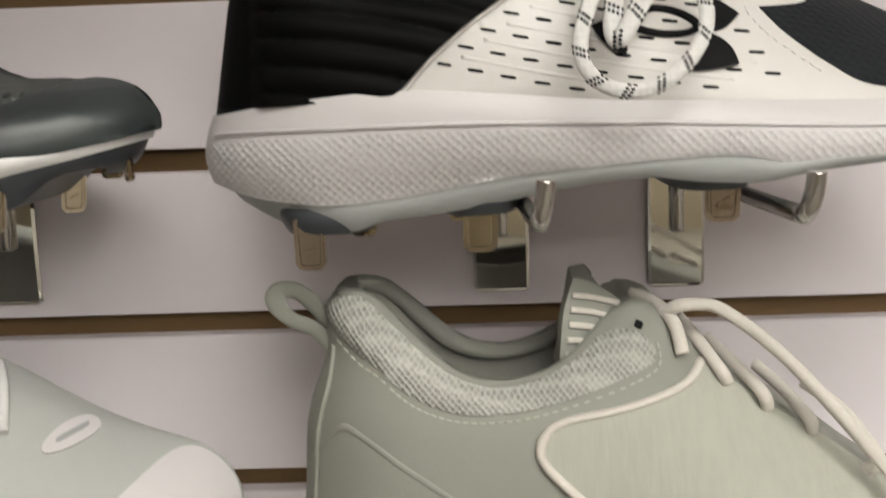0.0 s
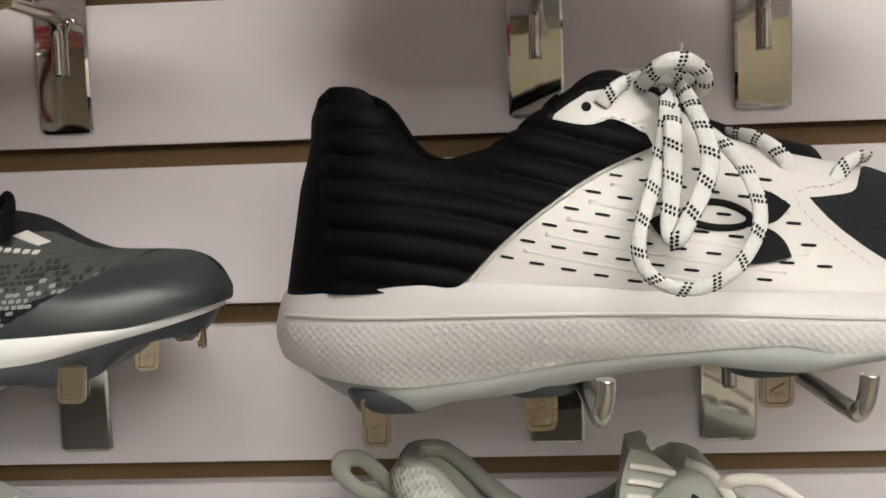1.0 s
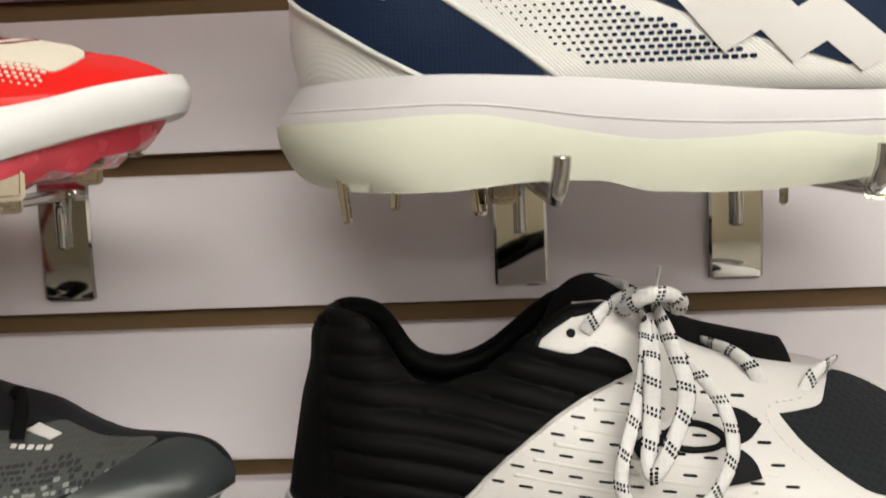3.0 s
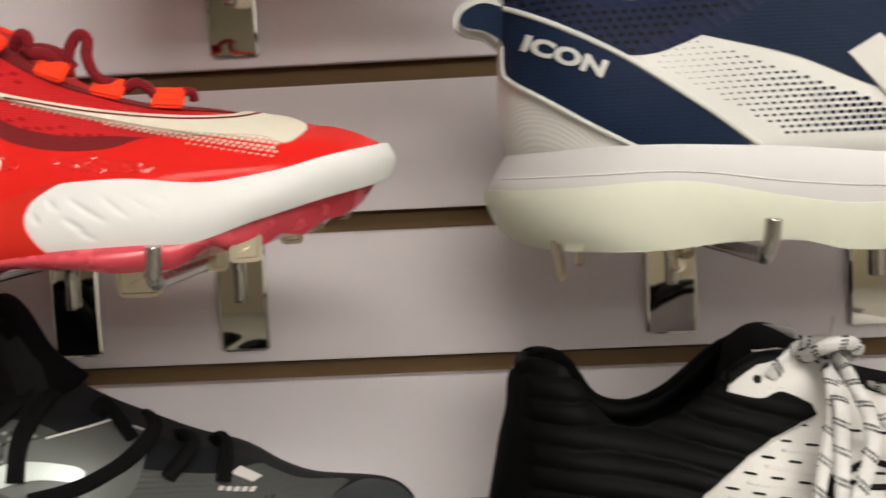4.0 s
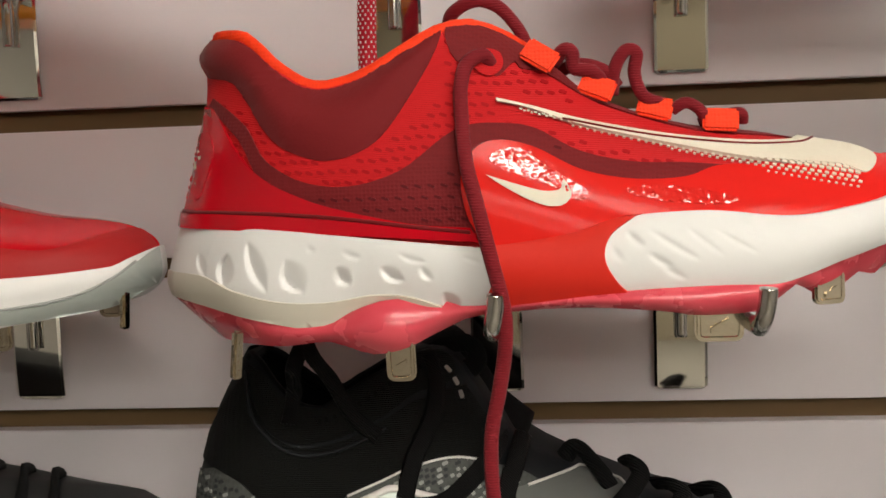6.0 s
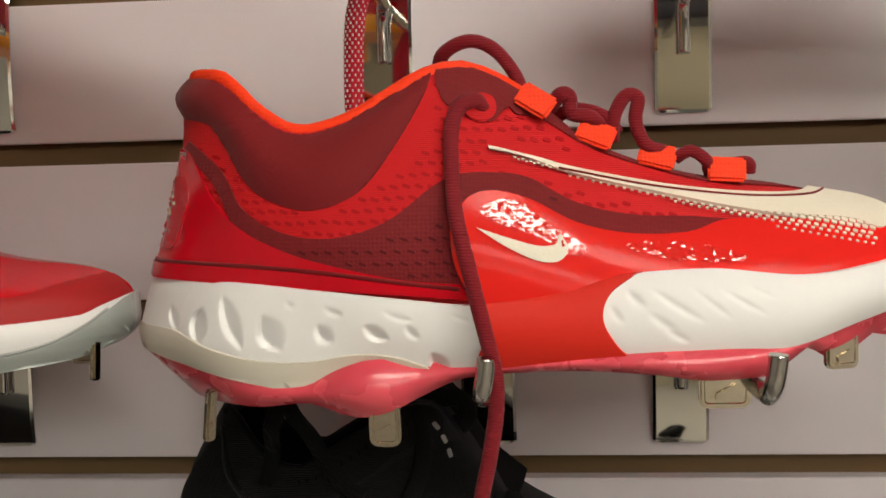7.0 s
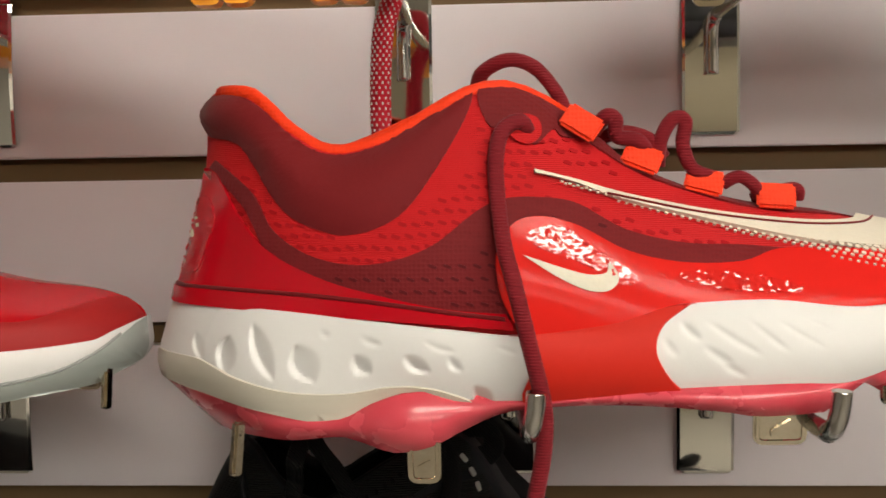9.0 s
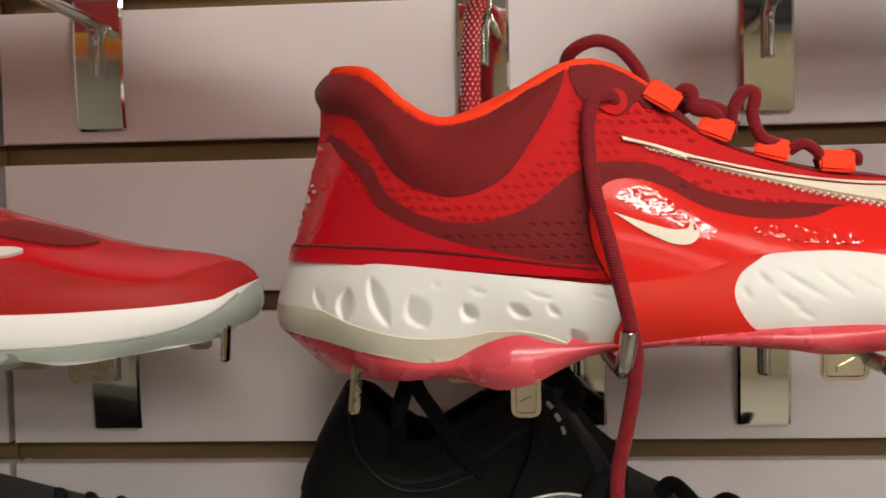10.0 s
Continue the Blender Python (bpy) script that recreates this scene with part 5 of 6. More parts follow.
# the slate grey cleat
DC = -0.113
dg = shoe("slate grey baseball cleat with pale flecks and black laces", -0.03, DC, 1.30)
dg_up = Form(heel=[(1.33, -0.192), (1.38, -0.194), (1.403, -0.189), (1.417, -0.185), (1.437, -0.175), (1.447, -0.169)], toe=[(1.325, 0.113), (1.334, 0.117), (1.342, 0.1175), (1.350, 0.1155), (1.357, 0.109), (1.361, 0.10)],
             low=[(-0.19, 1.335), (0.0, 1.326), (0.052, 1.328), (0.081, 1.330), (0.106, 1.334), (0.127, 1.339)],
             high=[(-0.170, 1.445), (-0.163, 1.442), (-0.155, 1.434), (-0.148, 1.428), (-0.140, 1.4235), (-0.133, 1.4225), (-0.124, 1.4265), (-0.109, 1.4335), (-0.092, 1.4410), (-0.084, 1.4445), (-0.076, 1.444), (-0.068, 1.436), (-0.061, 1.424), (-0.056, 1.418), (-0.050, 1.409), (-0.041, 1.4025), (-0.017, 1.392),
                   (0.01, 1.381), (0.03, 1.3755), (0.0515, 1.3635), (0.06, 1.3598), (0.072, 1.3582), (0.0898, 1.3575), (0.098, 1.3568), (0.106, 1.3545), (0.1125, 1.3495), (0.117, 1.3415)],
             wide=[(0, 0.036), (0.2, 0.041), (0.45, 0.042), (0.7, 0.047), (0.85, 0.046), (1, 0.040)],
             top=[(0, 0.024), (0.12, 0.027), (0.3, 0.026), (0.42, 0.022), (0.5, 0.018), (0.7, 0.012), (0.8, 0.006), (1, 0.0)], yc=DC, rt=0.3)
dg_mid = Form(heel=[(1.315, -0.192), (1.34, -0.195)], toe=[(1.32, 0.106), (1.33, 0.113), (1.342, 0.1155)],
              low=[(-0.19, 1.318), (0.0, 1.3155), (0.051, 1.3195), (0.071, 1.3235), (0.1, 1.3295), (0.112, 1.3325), (0.119, 1.3345)], high=[(-0.19, 1.340), (0.0, 1.329), (0.052, 1.3305), (0.081, 1.3325), (0.1, 1.336), (0.112, 1.3385), (0.119, 1.340)],
              wide=[(0, 0.039), (0.2, 0.044), (0.45, 0.044), (0.7, 0.0495), (0.85, 0.0485), (1, 0.043)], top=None, yc=DC, rt=0.3, sole=True, bulge=0.05)
dg_out = Form(heel=[(1.30, -0.18), (1.32, -0.19)], toe=[(1.318, 0.099), (1.326, 0.109), (1.34, 0.1145)],
              low=[(-0.19, 1.306), (-0.1, 1.303), (-0.02, 1.306), (0.03, 1.312), (0.048, 1.311), (0.060, 1.309), (0.072, 1.3115), (0.08, 1.318), (0.088, 1.3225), (0.098, 1.3235), (0.103, 1.3205), (0.108, 1.3205), (0.112, 1.325), (0.12, 1.3275), (0.128, 1.334)],
              high=[(-0.19, 1.321), (0.0, 1.3185), (0.051, 1.3225), (0.071, 1.3265), (0.1, 1.332), (0.12, 1.338), (0.128, 1.341)],
              wide=[(0, 0.036), (0.2, 0.042), (0.45, 0.042), (0.7, 0.0485), (0.85, 0.0475), (1, 0.042)], top=None, yc=DC, rt=0.3, sole=True, bulge=0.05)
part("upper", dg_up.body(open_x=-0.088), "charcoal_tab", dg, "charcoal upper")
part("lining", lining_bm(dg_up, -0.084), "black_soft", dg, "black inner lining")
part("collar_rim", rim_bm(dg_up, -0.078, 0.003, 0.002, -0.0025), "black_fabric", dg, "thin black collar rim")
part("midsole", dg_mid.body(), "white_foam", dg, "white midsole stripe")
part("outsole", dg_out.body(), "dark_sole", dg, "dark blue-grey stud plate")
part("collar_sock", patch_bm(dg_up, [(-0.166, 1.440), (-0.163, 1.432), (-0.158, 1.420), (-0.150, 1.413), (-0.138, 1.4095), (-0.12, 1.4125), (-0.104, 1.419), (-0.09, 1.427), (-0.072, 1.432), (-0.073, 1.4405), (-0.082, 1.4435), (-0.092, 1.4400), (-0.109, 1.4325), (-0.124, 1.4255), (-0.134, 1.4215), (-0.148, 1.4265), (-0.158, 1.436)], 0.0012, sharp=(0, 8)), "black_knit", dg, "soft black knitted collar")
part("mid_panel", patch_bm(dg_up, [(-0.19, 1.400), (-0.185, 1.412), (-0.176, 1.425), (-0.168, 1.435), (-0.164, 1.430), (-0.157, 1.418), (-0.149, 1.4115), (-0.138, 1.408), (-0.12, 1.411), (-0.104, 1.4175), (-0.088, 1.425), (-0.068, 1.430), (-0.058, 1.411), (-0.058, 1.400), (-0.074, 1.4035), (-0.092, 1.4005), (-0.116, 1.3915), (-0.140, 1.3855), (-0.152, 1.3855), (-0.164, 1.3945), (-0.180, 1.399)], 0.0010, sharp=(0, 3, 11, 13)), "black_knit", dg, "black ribbed side panel")
part("stitching", stitches_bm(dg_up, [(-0.136, 1.4165), (-0.124, 1.4195), (-0.109, 1.4262), (-0.096, 1.4330), (-0.086, 1.4372)], 0.0034, 0.0013, 0.0016, 0.0020), "black_soft", dg, kind="stuff")
part("collar_seam", line_tube(dg_up, [(-0.166, 1.437), (-0.162, 1.422), (-0.155, 1.4135), (-0.146, 1.4075), (-0.134, 1.4052), (-0.118, 1.4085), (-0.102, 1.4150)], 0.0009, 0.0014), "charcoal_tab", dg)
part("knit_side", patch_bm(dg_up, [(-0.19, 1.395), (-0.180, 1.3985), (-0.172, 1.398), (-0.164, 1.394), (-0.152, 1.385), (-0.140, 1.385), (-0.116, 1.391), (-0.092, 1.400), (-0.074, 1.403), (-0.058, 1.3995), (-0.045, 1.3945), (-0.02, 1.379), (0.02, 1.37), (0.045, 1.3685), (0.06, 1.364), (0.085, 1.357), (0.06, 1.346), (0.02, 1.338), (-0.05, 1.34), (-0.19, 1.35)], 0.0007, sharp=(0, 15, 19)), "slate_knit", dg, "grey knitted side")
rnd = random.Random(7)
pale, dark = [], []
for r in range(18):
    for k in range(46):
        x, z = 0.020 + 0.0027 * k + 0.0013 * (r % 2), 1.3345 + 0.0022 * r
        c0 = (z - 1.3345) / 0.026 - 0.12 * (x - 0.03) / 0.06
        if x < 0.1 and z < dg_up.high(x) - 0.006 and z < 1.3575 - 0.01 * (x - 0.04) and rnd.random() < 0.75:
            (pale if c0 < 0.32 + 0.28 * rnd.random() else dark).append((x, z, 0.0026 * (0.5 + 0.7 * rnd.random()), 0.0015, 0.1))
knit_top = ease([(-0.19, 1.398), (-0.164, 1.394), (-0.146, 1.3845), (-0.116, 1.391), (-0.092, 1.400), (-0.074, 1.403), (-0.045, 1.394)])
band_top = ease([(-0.19, 1.360), (-0.152, 1.374), (-0.108, 1.391), (-0.1, 1.393), (-0.087, 1.390), (-0.078, 1.386), (-0.07, 1.378), (-0.05, 1.382)])
for r in range(18):
    for k in range(56):
        x, z = -0.188 + 0.0026 * k, 1.362 + 0.0023 * r
        if band_top(x) + 0.001 < z < knit_top(x) - 0.0015 and x < -0.045 and rnd.random() < 0.7:
            (pale if rnd.random() < 0.45 else dark).append((x, z, 0.0024 * (0.5 + 0.7 * rnd.random()), 0.0014, 0.4))
part("pale_fleck_pattern", dash_bm(dg_up, pale, 0.0010), "fleck", dg, kind="stuff")
part("dark_fleck_pattern", dash_bm(dg_up, dark, 0.0010), "dark_fleck", dg, kind="stuff")
part("toe_cap", patch_bm(dg_up, [(0.030, 1.329), (0.045, 1.337), (0.06, 1.345), (0.075, 1.352), (0.088, 1.3562), (0.098, 1.3560), (0.1065, 1.3533), (0.113, 1.3475), (0.1172, 1.341), (0.117, 1.335), (0.095, 1.331)], 0.0014, sharp=(0, 9)), "slate", dg, "smooth slate toe cap")
part("silver_band", patch_bm(dg_up, [(-0.165, 1.369), (-0.152, 1.374), (-0.130, 1.382), (-0.108, 1.391), (-0.100, 1.393), (-0.087, 1.390), (-0.078, 1.388), (-0.078, 1.384), (-0.085, 1.384), (-0.094, 1.382), (-0.108, 1.377), (-0.135, 1.366), (-0.16, 1.358)], 0.0016, sharp=(0, 6, 7, 12)), "silver_film", dg, "pale silver side band")
part("piping", line_tube(dg_up, [(-0.165, 1.3685), (-0.152, 1.3735), (-0.130, 1.3815), (-0.108, 1.3905), (-0.100, 1.3925), (-0.087, 1.3895), (-0.078, 1.3875)], 0.0014, 0.0018), "white_leather", dg)
part("silver_band", patch_bm(dg_up, [(-0.071, 1.376), (-0.057, 1.382), (-0.036, 1.379), (-0.030, 1.376), (-0.030, 1.371), (-0.05, 1.374), (-0.07, 1.369)], 0.0018, sharp=(0, 3, 4, 6)), "silver_film", dg, "silver lower side band")
part("grey_band", patch_bm(dg_up, [(-0.060, 1.389), (-0.045, 1.391), (-0.032, 1.3935), (-0.018, 1.3950), (-0.006, 1.386), (-0.01, 1.365), (-0.04, 1.36), (-0.062, 1.37)], 0.0012, sharp=(0, 4, 7)), "grey_film", dg, "grey film saddle")
part("piping", line_tube(dg_up, [(-0.046, 1.3905), (-0.032, 1.3932), (-0.018, 1.3950), (-0.012, 1.391), (-0.006, 1.386)], 0.0006, 0.0014), "silver_edge", dg)
part("piping", line_tube(dg_up, [(-0.120, 1.3900), (-0.105, 1.3955), (-0.092, 1.4003), (-0.074, 1.4033), (-0.059, 1.400)], 0.0005, 0.001), "silver_edge", dg)
part("loop_print", dash_bm(dg_up, [(-0.0745, 1.4360, 0.0034, 0.0016, -0.9), (-0.0718, 1.4312, 0.0034, 0.0016, -1.1), (-0.0700, 1.4262, 0.0034, 0.0016, -1.3)], 0.0018), "fleck", dg, kind="stuff")
part("badge", patch_bm(dg_up, [(0.0325, 1.3682), (0.0355, 1.3697), (0.0455, 1.3640), (0.0425, 1.3632)], 0.0012, grid=0.003, sharp=(0, 1, 2, 3), step=2), "white_leather", dg, "small white badge shape")
part("bar_print", dash_bm(dg_up, [(0.030 + 0.0033 * k, 1.3635 - 0.0007 * k, 0.0024, 0.0015, -0.15) for k in range(5)], 0.0012), "white_leather", dg, kind="stuff")
T = DC - 0.02
for pts in ([(-0.136, DC - 0.035, 1.452), (-0.1405, DC - 0.041, 1.441), (-0.1435, dg_up.y(-0.1435, 1.428) - 0.002, 1.430), (-0.145, dg_up.y(-0.145, 1.418) - 0.003, 1.418)],
            [(-0.1355, DC - 0.035, 1.4535), (-0.132, DC - 0.041, 1.446), (-0.126, dg_up.y(-0.126, 1.422) - 0.003, 1.4345), (-0.117, dg_up.y(-0.117, 1.42) - 0.003, 1.4205), (-0.106, dg_up.y(-0.106, 1.411) - 0.002, 1.4115)],
            [(-0.082, dg_up.y(-0.082, 1.44) - 0.002, 1.443), (-0.079, dg_up.y(-0.079, 1.435) - 0.003, 1.4345), (-0.0815, dg_up.y(-0.0815, 1.42) - 0.003, 1.42), (-0.0915, dg_up.y(-0.0915, 1.403) - 0.003, 1.403), (-0.096, dg_up.y(-0.096, 1.39) - 0.003, 1.389)],
            [(-0.055, T, 1.410), (-0.058, T - 0.016, 1.405), (-0.067, dg_up.y(-0.067, 1.397) - 0.003, 1.3965), (-0.08, dg_up.y(-0.08, 1.388) - 0.003, 1.3875), (-0.094, dg_up.y(-0.094, 1.386) - 0.003, 1.386)],
            [(-0.046, T, 1.4085), (-0.05, T - 0.016, 1.400), (-0.0545, dg_up.y(-0.0545, 1.39) - 0.003, 1.389), (-0.0555, dg_up.y(-0.0555, 1.375) - 0.003, 1.374)],
            [(-0.005, T, 1.3965), (-0.003, T - 0.010, 1.3995), (0.0, T - 0.013, 1.394), (-0.012, dg_up.y(-0.012, 1.378) - 0.003, 1.3805), (-0.03, dg_up.y(-0.03, 1.37) - 0.003, 1.371), (-0.05, dg_up.y(-0.05, 1.366) - 0.003, 1.366)],
            [(0.006, T + 0.004, 1.386), (0.012, T - 0.006, 1.388), (0.016, T - 0.010, 1.384), (0.006, dg_up.y(0.006, 1.371) - 0.003, 1.371)],
            [(0.022, T + 0.006, 1.3815), (0.029, T - 0.004, 1.3855), (0.032, T - 0.010, 1.380), (0.031, dg_up.y(0.031, 1.366) - 0.003, 1.367)],
            [(-0.03, T + 0.004, 1.398), (-0.024, T, 1.4035), (-0.016, T - 0.006, 1.3955), (-0.012, T - 0.006, 1.388)]):
    part("lace", tube_bm(pts, 0.0037, 0.4, 8, 7), "black_lace", dg, "flat black lace")
part("tongue", tube_bm([(-0.092, DC, 1.431), (-0.088, DC, 1.440), (-0.079, DC, 1.4445), (-0.070, DC, 1.437), (-0.060, DC, 1.419), (-0.045, DC, 1.406)], 0.0028, 6.5, 16, 6), "black_soft", dg, "black padded tongue")
part("tongue_loop", tube_bm([(-0.085, DC - 0.012, 1.438), (-0.077, DC - 0.016, 1.4438), (-0.066, DC - 0.017, 1.4448), (-0.062, DC - 0.017, 1.4395), (-0.066, DC - 0.016, 1.4342), (-0.077, DC - 0.012, 1.4325)], 0.0042, 0.35, 10, 6), "black_lace", dg, "black webbing pull loop")
studs(dg, [(0.0665, -0.155, 1.3125, 0.011, 0.009, 0.0), (0.0945, -0.10, 1.324, 0.009, 0.007, 0.0), (0.1065, -0.12, 1.3245, 0.0035, 0.0075, 1.3), (0.075, -0.09, 1.314, 0.01, 0.011, 0.2), (-0.12, -0.15, 1.304, 0.011, 0.010, 0.0)])

settle(dg, [((-0.068, 1.436), (-0.018, 0.060, -0.009)), ((-0.102, 1.390), (-0.007, 0.019, -0.004)), ((0.041, 1.370), (-0.006, 0.054, -0.012)), ((-0.005, 1.398), (-0.013, 0.070, -0.018)), ((0.058, 1.36), (-0.010, 0.045, -0.006)),
            ((0.072, 1.348), (-0.010, 0.034, -0.004)), ((0.113, 1.333), (-0.010, 0.038, -0.005)), ((0.066, 1.307), (-0.018, 0.045, -0.009)), ((-0.16, 1.42), (-0.004, 0.030, -0.008)), ((-0.16, 1.36), (-0.004, 0.020, -0.006))], 0.06, 0.04)

# the warm grey shoe
GC = -0.12
gr = shoe("warm grey leather turf shoe with mesh collar and cream cord laces", 0.30, GC, 1.152, "sports shoe", "sports_shoe")
gr_up = Form(heel=[(1.14, 0.152), (1.195, 0.159), (1.217, 0.162), (1.234, 0.166), (1.247, 0.171), (1.257, 0.174), (1.27, 0.175), (1.28, 0.180)], toe=[(1.15, 0.452), (1.18, 0.447), (1.2, 0.43)],
             low=[(0.15, 1.165), (0.45, 1.163)],
             high=[(0.176, 1.276), (0.184, 1.2825), (0.193, 1.281), (0.2, 1.273), (0.207, 1.2625), (0.216, 1.2535), (0.226, 1.249), (0.235, 1.248), (0.248, 1.251), (0.262, 1.258), (0.273, 1.267), (0.282, 1.272), (0.290, 1.270), (0.301, 1.2575), (0.31, 1.247), (0.326, 1.2335), (0.345, 1.2225), (0.368, 1.2065), (0.41, 1.187), (0.45, 1.17)],
             wide=[(0, 0.038), (0.2, 0.043), (0.45, 0.045), (0.7, 0.049), (0.85, 0.046), (1, 0.036)],
             top=[(0, 0.026), (0.12, 0.030), (0.3, 0.031), (0.42, 0.024), (0.5, 0.020), (0.7, 0.016), (0.8, 0.006), (1, 0.0)], yc=GC)
gr_mid = Form(heel=[(1.15, 0.152), (1.17, 0.152)], toe=[(1.15, 0.452), (1.17, 0.456)], low=[(0.15, 1.1535), (0.35, 1.1525), (0.45, 1.158)], high=[(0.15, 1.172), (0.45, 1.168)],
              wide=[(0, 0.040), (0.2, 0.047), (0.45, 0.047), (0.7, 0.052), (0.85, 0.048), (1, 0.038)], top=None, yc=GC, sole=True)
part("upper", gr_up.body(open_x=0.268), "grey_leather", gr, "smooth warm grey leather upper")
part("lining", lining_bm(gr_up, 0.272), "grey_lining", gr, "grey textile lining")
part("collar_rim", rim_bm(gr_up, 0.283, 0.0042, 0.002, -0.0038), "grey_leather", gr, "padded grey collar rim")
part("midsole", gr_mid.body(), "white_rubber", gr, "white rubber sole")
part("collar_mesh", patch_bm(gr_up, [(0.176, 1.274), (0.179, 1.266), (0.186, 1.258), (0.193, 1.2535), (0.205, 1.2435), (0.220, 1.237), (0.238, 1.2365), (0.257, 1.2415), (0.280, 1.2495), (0.2870, 1.253), (0.2865, 1.2585), (0.280, 1.2635), (0.27, 1.2625), (0.262, 1.2565), (0.248, 1.2495), (0.235, 1.2465), (0.226, 1.2475), (0.216, 1.252), (0.207, 1.261), (0.2, 1.2715), (0.193, 1.2795), (0.184, 1.281)], 0.0003, grid=0.003, puff=0.0034, soft=0.010), "grey_mesh", gr, "open grey mesh ankle padding")
part("stitching", stitches_bm(gr_up, [(0.178, 1.2625), (0.186, 1.2545), (0.193, 1.2505), (0.205, 1.2405), (0.220, 1.2338), (0.238, 1.2332), (0.257, 1.2382), (0.280, 1.2465), (0.2885, 1.2515), (0.2885, 1.259)], 0.0026, 0.0021, 0.0006, 0.0007), "grey_heather", gr, "pale collar stitching", kind="stuff")
part("heather_patch", patch_bm(gr_up, [(0.253, 1.2115), (0.247, 1.2195), (0.249, 1.2275), (0.256, 1.2325), (0.274, 1.2365), (0.296, 1.2435), (0.3035, 1.2498), (0.31, 1.2445), (0.326, 1.2315), (0.345, 1.220), (0.368, 1.204), (0.39, 1.19), (0.36, 1.178), (0.30, 1.185), (0.27, 1.197)], 0.0010), "grey_heather", gr, "pale heathered knit side panel")
part("patch_piping", line_tube(gr_up, [(0.27, 1.197), (0.253, 1.2115), (0.247, 1.2195), (0.249, 1.2275), (0.256, 1.2325), (0.274, 1.2365), (0.296, 1.2435), (0.3035, 1.2498)], 0.0018, 0.0010), "cord", gr, "cream rolled piping")
part("heel_crease", line_tube(gr_up, [(0.165, 1.213), (0.178, 1.229), (0.186, 1.2275), (0.2, 1.216), (0.22, 1.202)], 0.0022, -0.0017), "grey_leather", gr)
part("heel_seam", line_tube(gr_up, [(0.1625, 1.17), (0.166, 1.2), (0.17, 1.225), (0.175, 1.244), (0.1775, 1.258)], 0.001, 0.0004), "grey_leather", gr)
part("eyelet_hole", dash_bm(gr_up, [(0.2825, 1.2648, 0.003, 0.0024, -0.5)], 0.0008), "black_print", gr)
part("heel_pull", tube_bm([(0.1755, GC - 0.002, 1.254), (0.170, GC - 0.003, 1.262), (0.162, GC - 0.004, 1.2665), (0.157, GC - 0.004, 1.273), (0.159, GC - 0.004, 1.2785), (0.166, GC - 0.004, 1.2785), (0.173, GC - 0.003, 1.2705), (0.1765, GC - 0.002, 1.262)], 0.004, 0.28, 10, 7), "grey_leather", gr, "grey webbing heel pull")
tg = bmesh.new()
cols = []
for i in range(9):
    u = i / 8
    cx = 0.254 + 0.006 * u + 0.028 * max(0, u - 0.55) * 0
    base = (0.2535 + 0.0075 * u, 1.248 + 0.0335 * u)
    cols.append([tg.verts.new((base[0] + 0.010 * (abs(k - 4) / 4) ** 2 * 0.4 + (0.0), GC - 0.021 * (k - 4) / 4 * (1 - 0.25 * u), base[1] - 0.006 * (abs(k - 4) / 4) ** 2)) for k in range(9)])
cols2 = [[tg.verts.new(v.co + Vector((0.006, 0, 0.001))) for v in c] for c in cols]
for i in range(8):
    for k in range(8):
        tg.faces.new((cols[i][k], cols[i + 1][k], cols[i + 1][k + 1], cols[i][k + 1])).smooth = True
        tg.faces.new((cols2[i][k], cols2[i][k + 1], cols2[i + 1][k + 1], cols2[i + 1][k])).smooth = True
for k in range(8):
    tg.faces.new((cols[8][k], cols2[8][k], cols2[8][k + 1], cols[8][k + 1]))
for i in range(8):
    tg.faces.new((cols[i][0], cols2[i][0], cols2[i + 1][0], cols[i + 1][0]))
    tg.faces.new((cols[i][8], cols[i + 1][8], cols2[i + 1][8], cols2[i][8]))
bmesh.ops.recalc_face_normals(tg, faces=tg.faces)
tongue = part("tongue", tg, "grey_leather", gr, "upright grey ribbed tongue")
side = Form(heel=[(1.2, 0.24), (1.3, 0.24)], toe=[(1.2, 0.3), (1.3, 0.3)], low=[(0.2, 1.2), (0.3, 1.2)], high=[(0.2, 1.3), (0.3, 1.3)], wide=[(0, 0.022), (1, 0.012)], top=[(0, 0.022), (1, 0.012)], yc=GC, rh=0.001, rt=0.001)
part("tongue_side", patch_bm(side, [(0.254, 1.246), (0.2565, 1.266), (0.2615, 1.2805), (0.266, 1.2795), (0.274, 1.2745), (0.284, 1.2655), (0.275, 1.258)], 0.0, rim=-0.006, sharp=(0, 2, 5)), "grey_leather", tongue)
for k in range(5):
    z = 1.2745 - 0.0052 * k
    part("tongue_rib", line_tube(side, [(0.2605 - 0.0010 * k, z), (0.268 - 0.0008 * k, z - 0.0016), (0.2775 - 0.0008 * k - 0.0015 * k, z - 0.0045)], 0.0012, 0.0004), "cord", tongue, "cream raised rib")
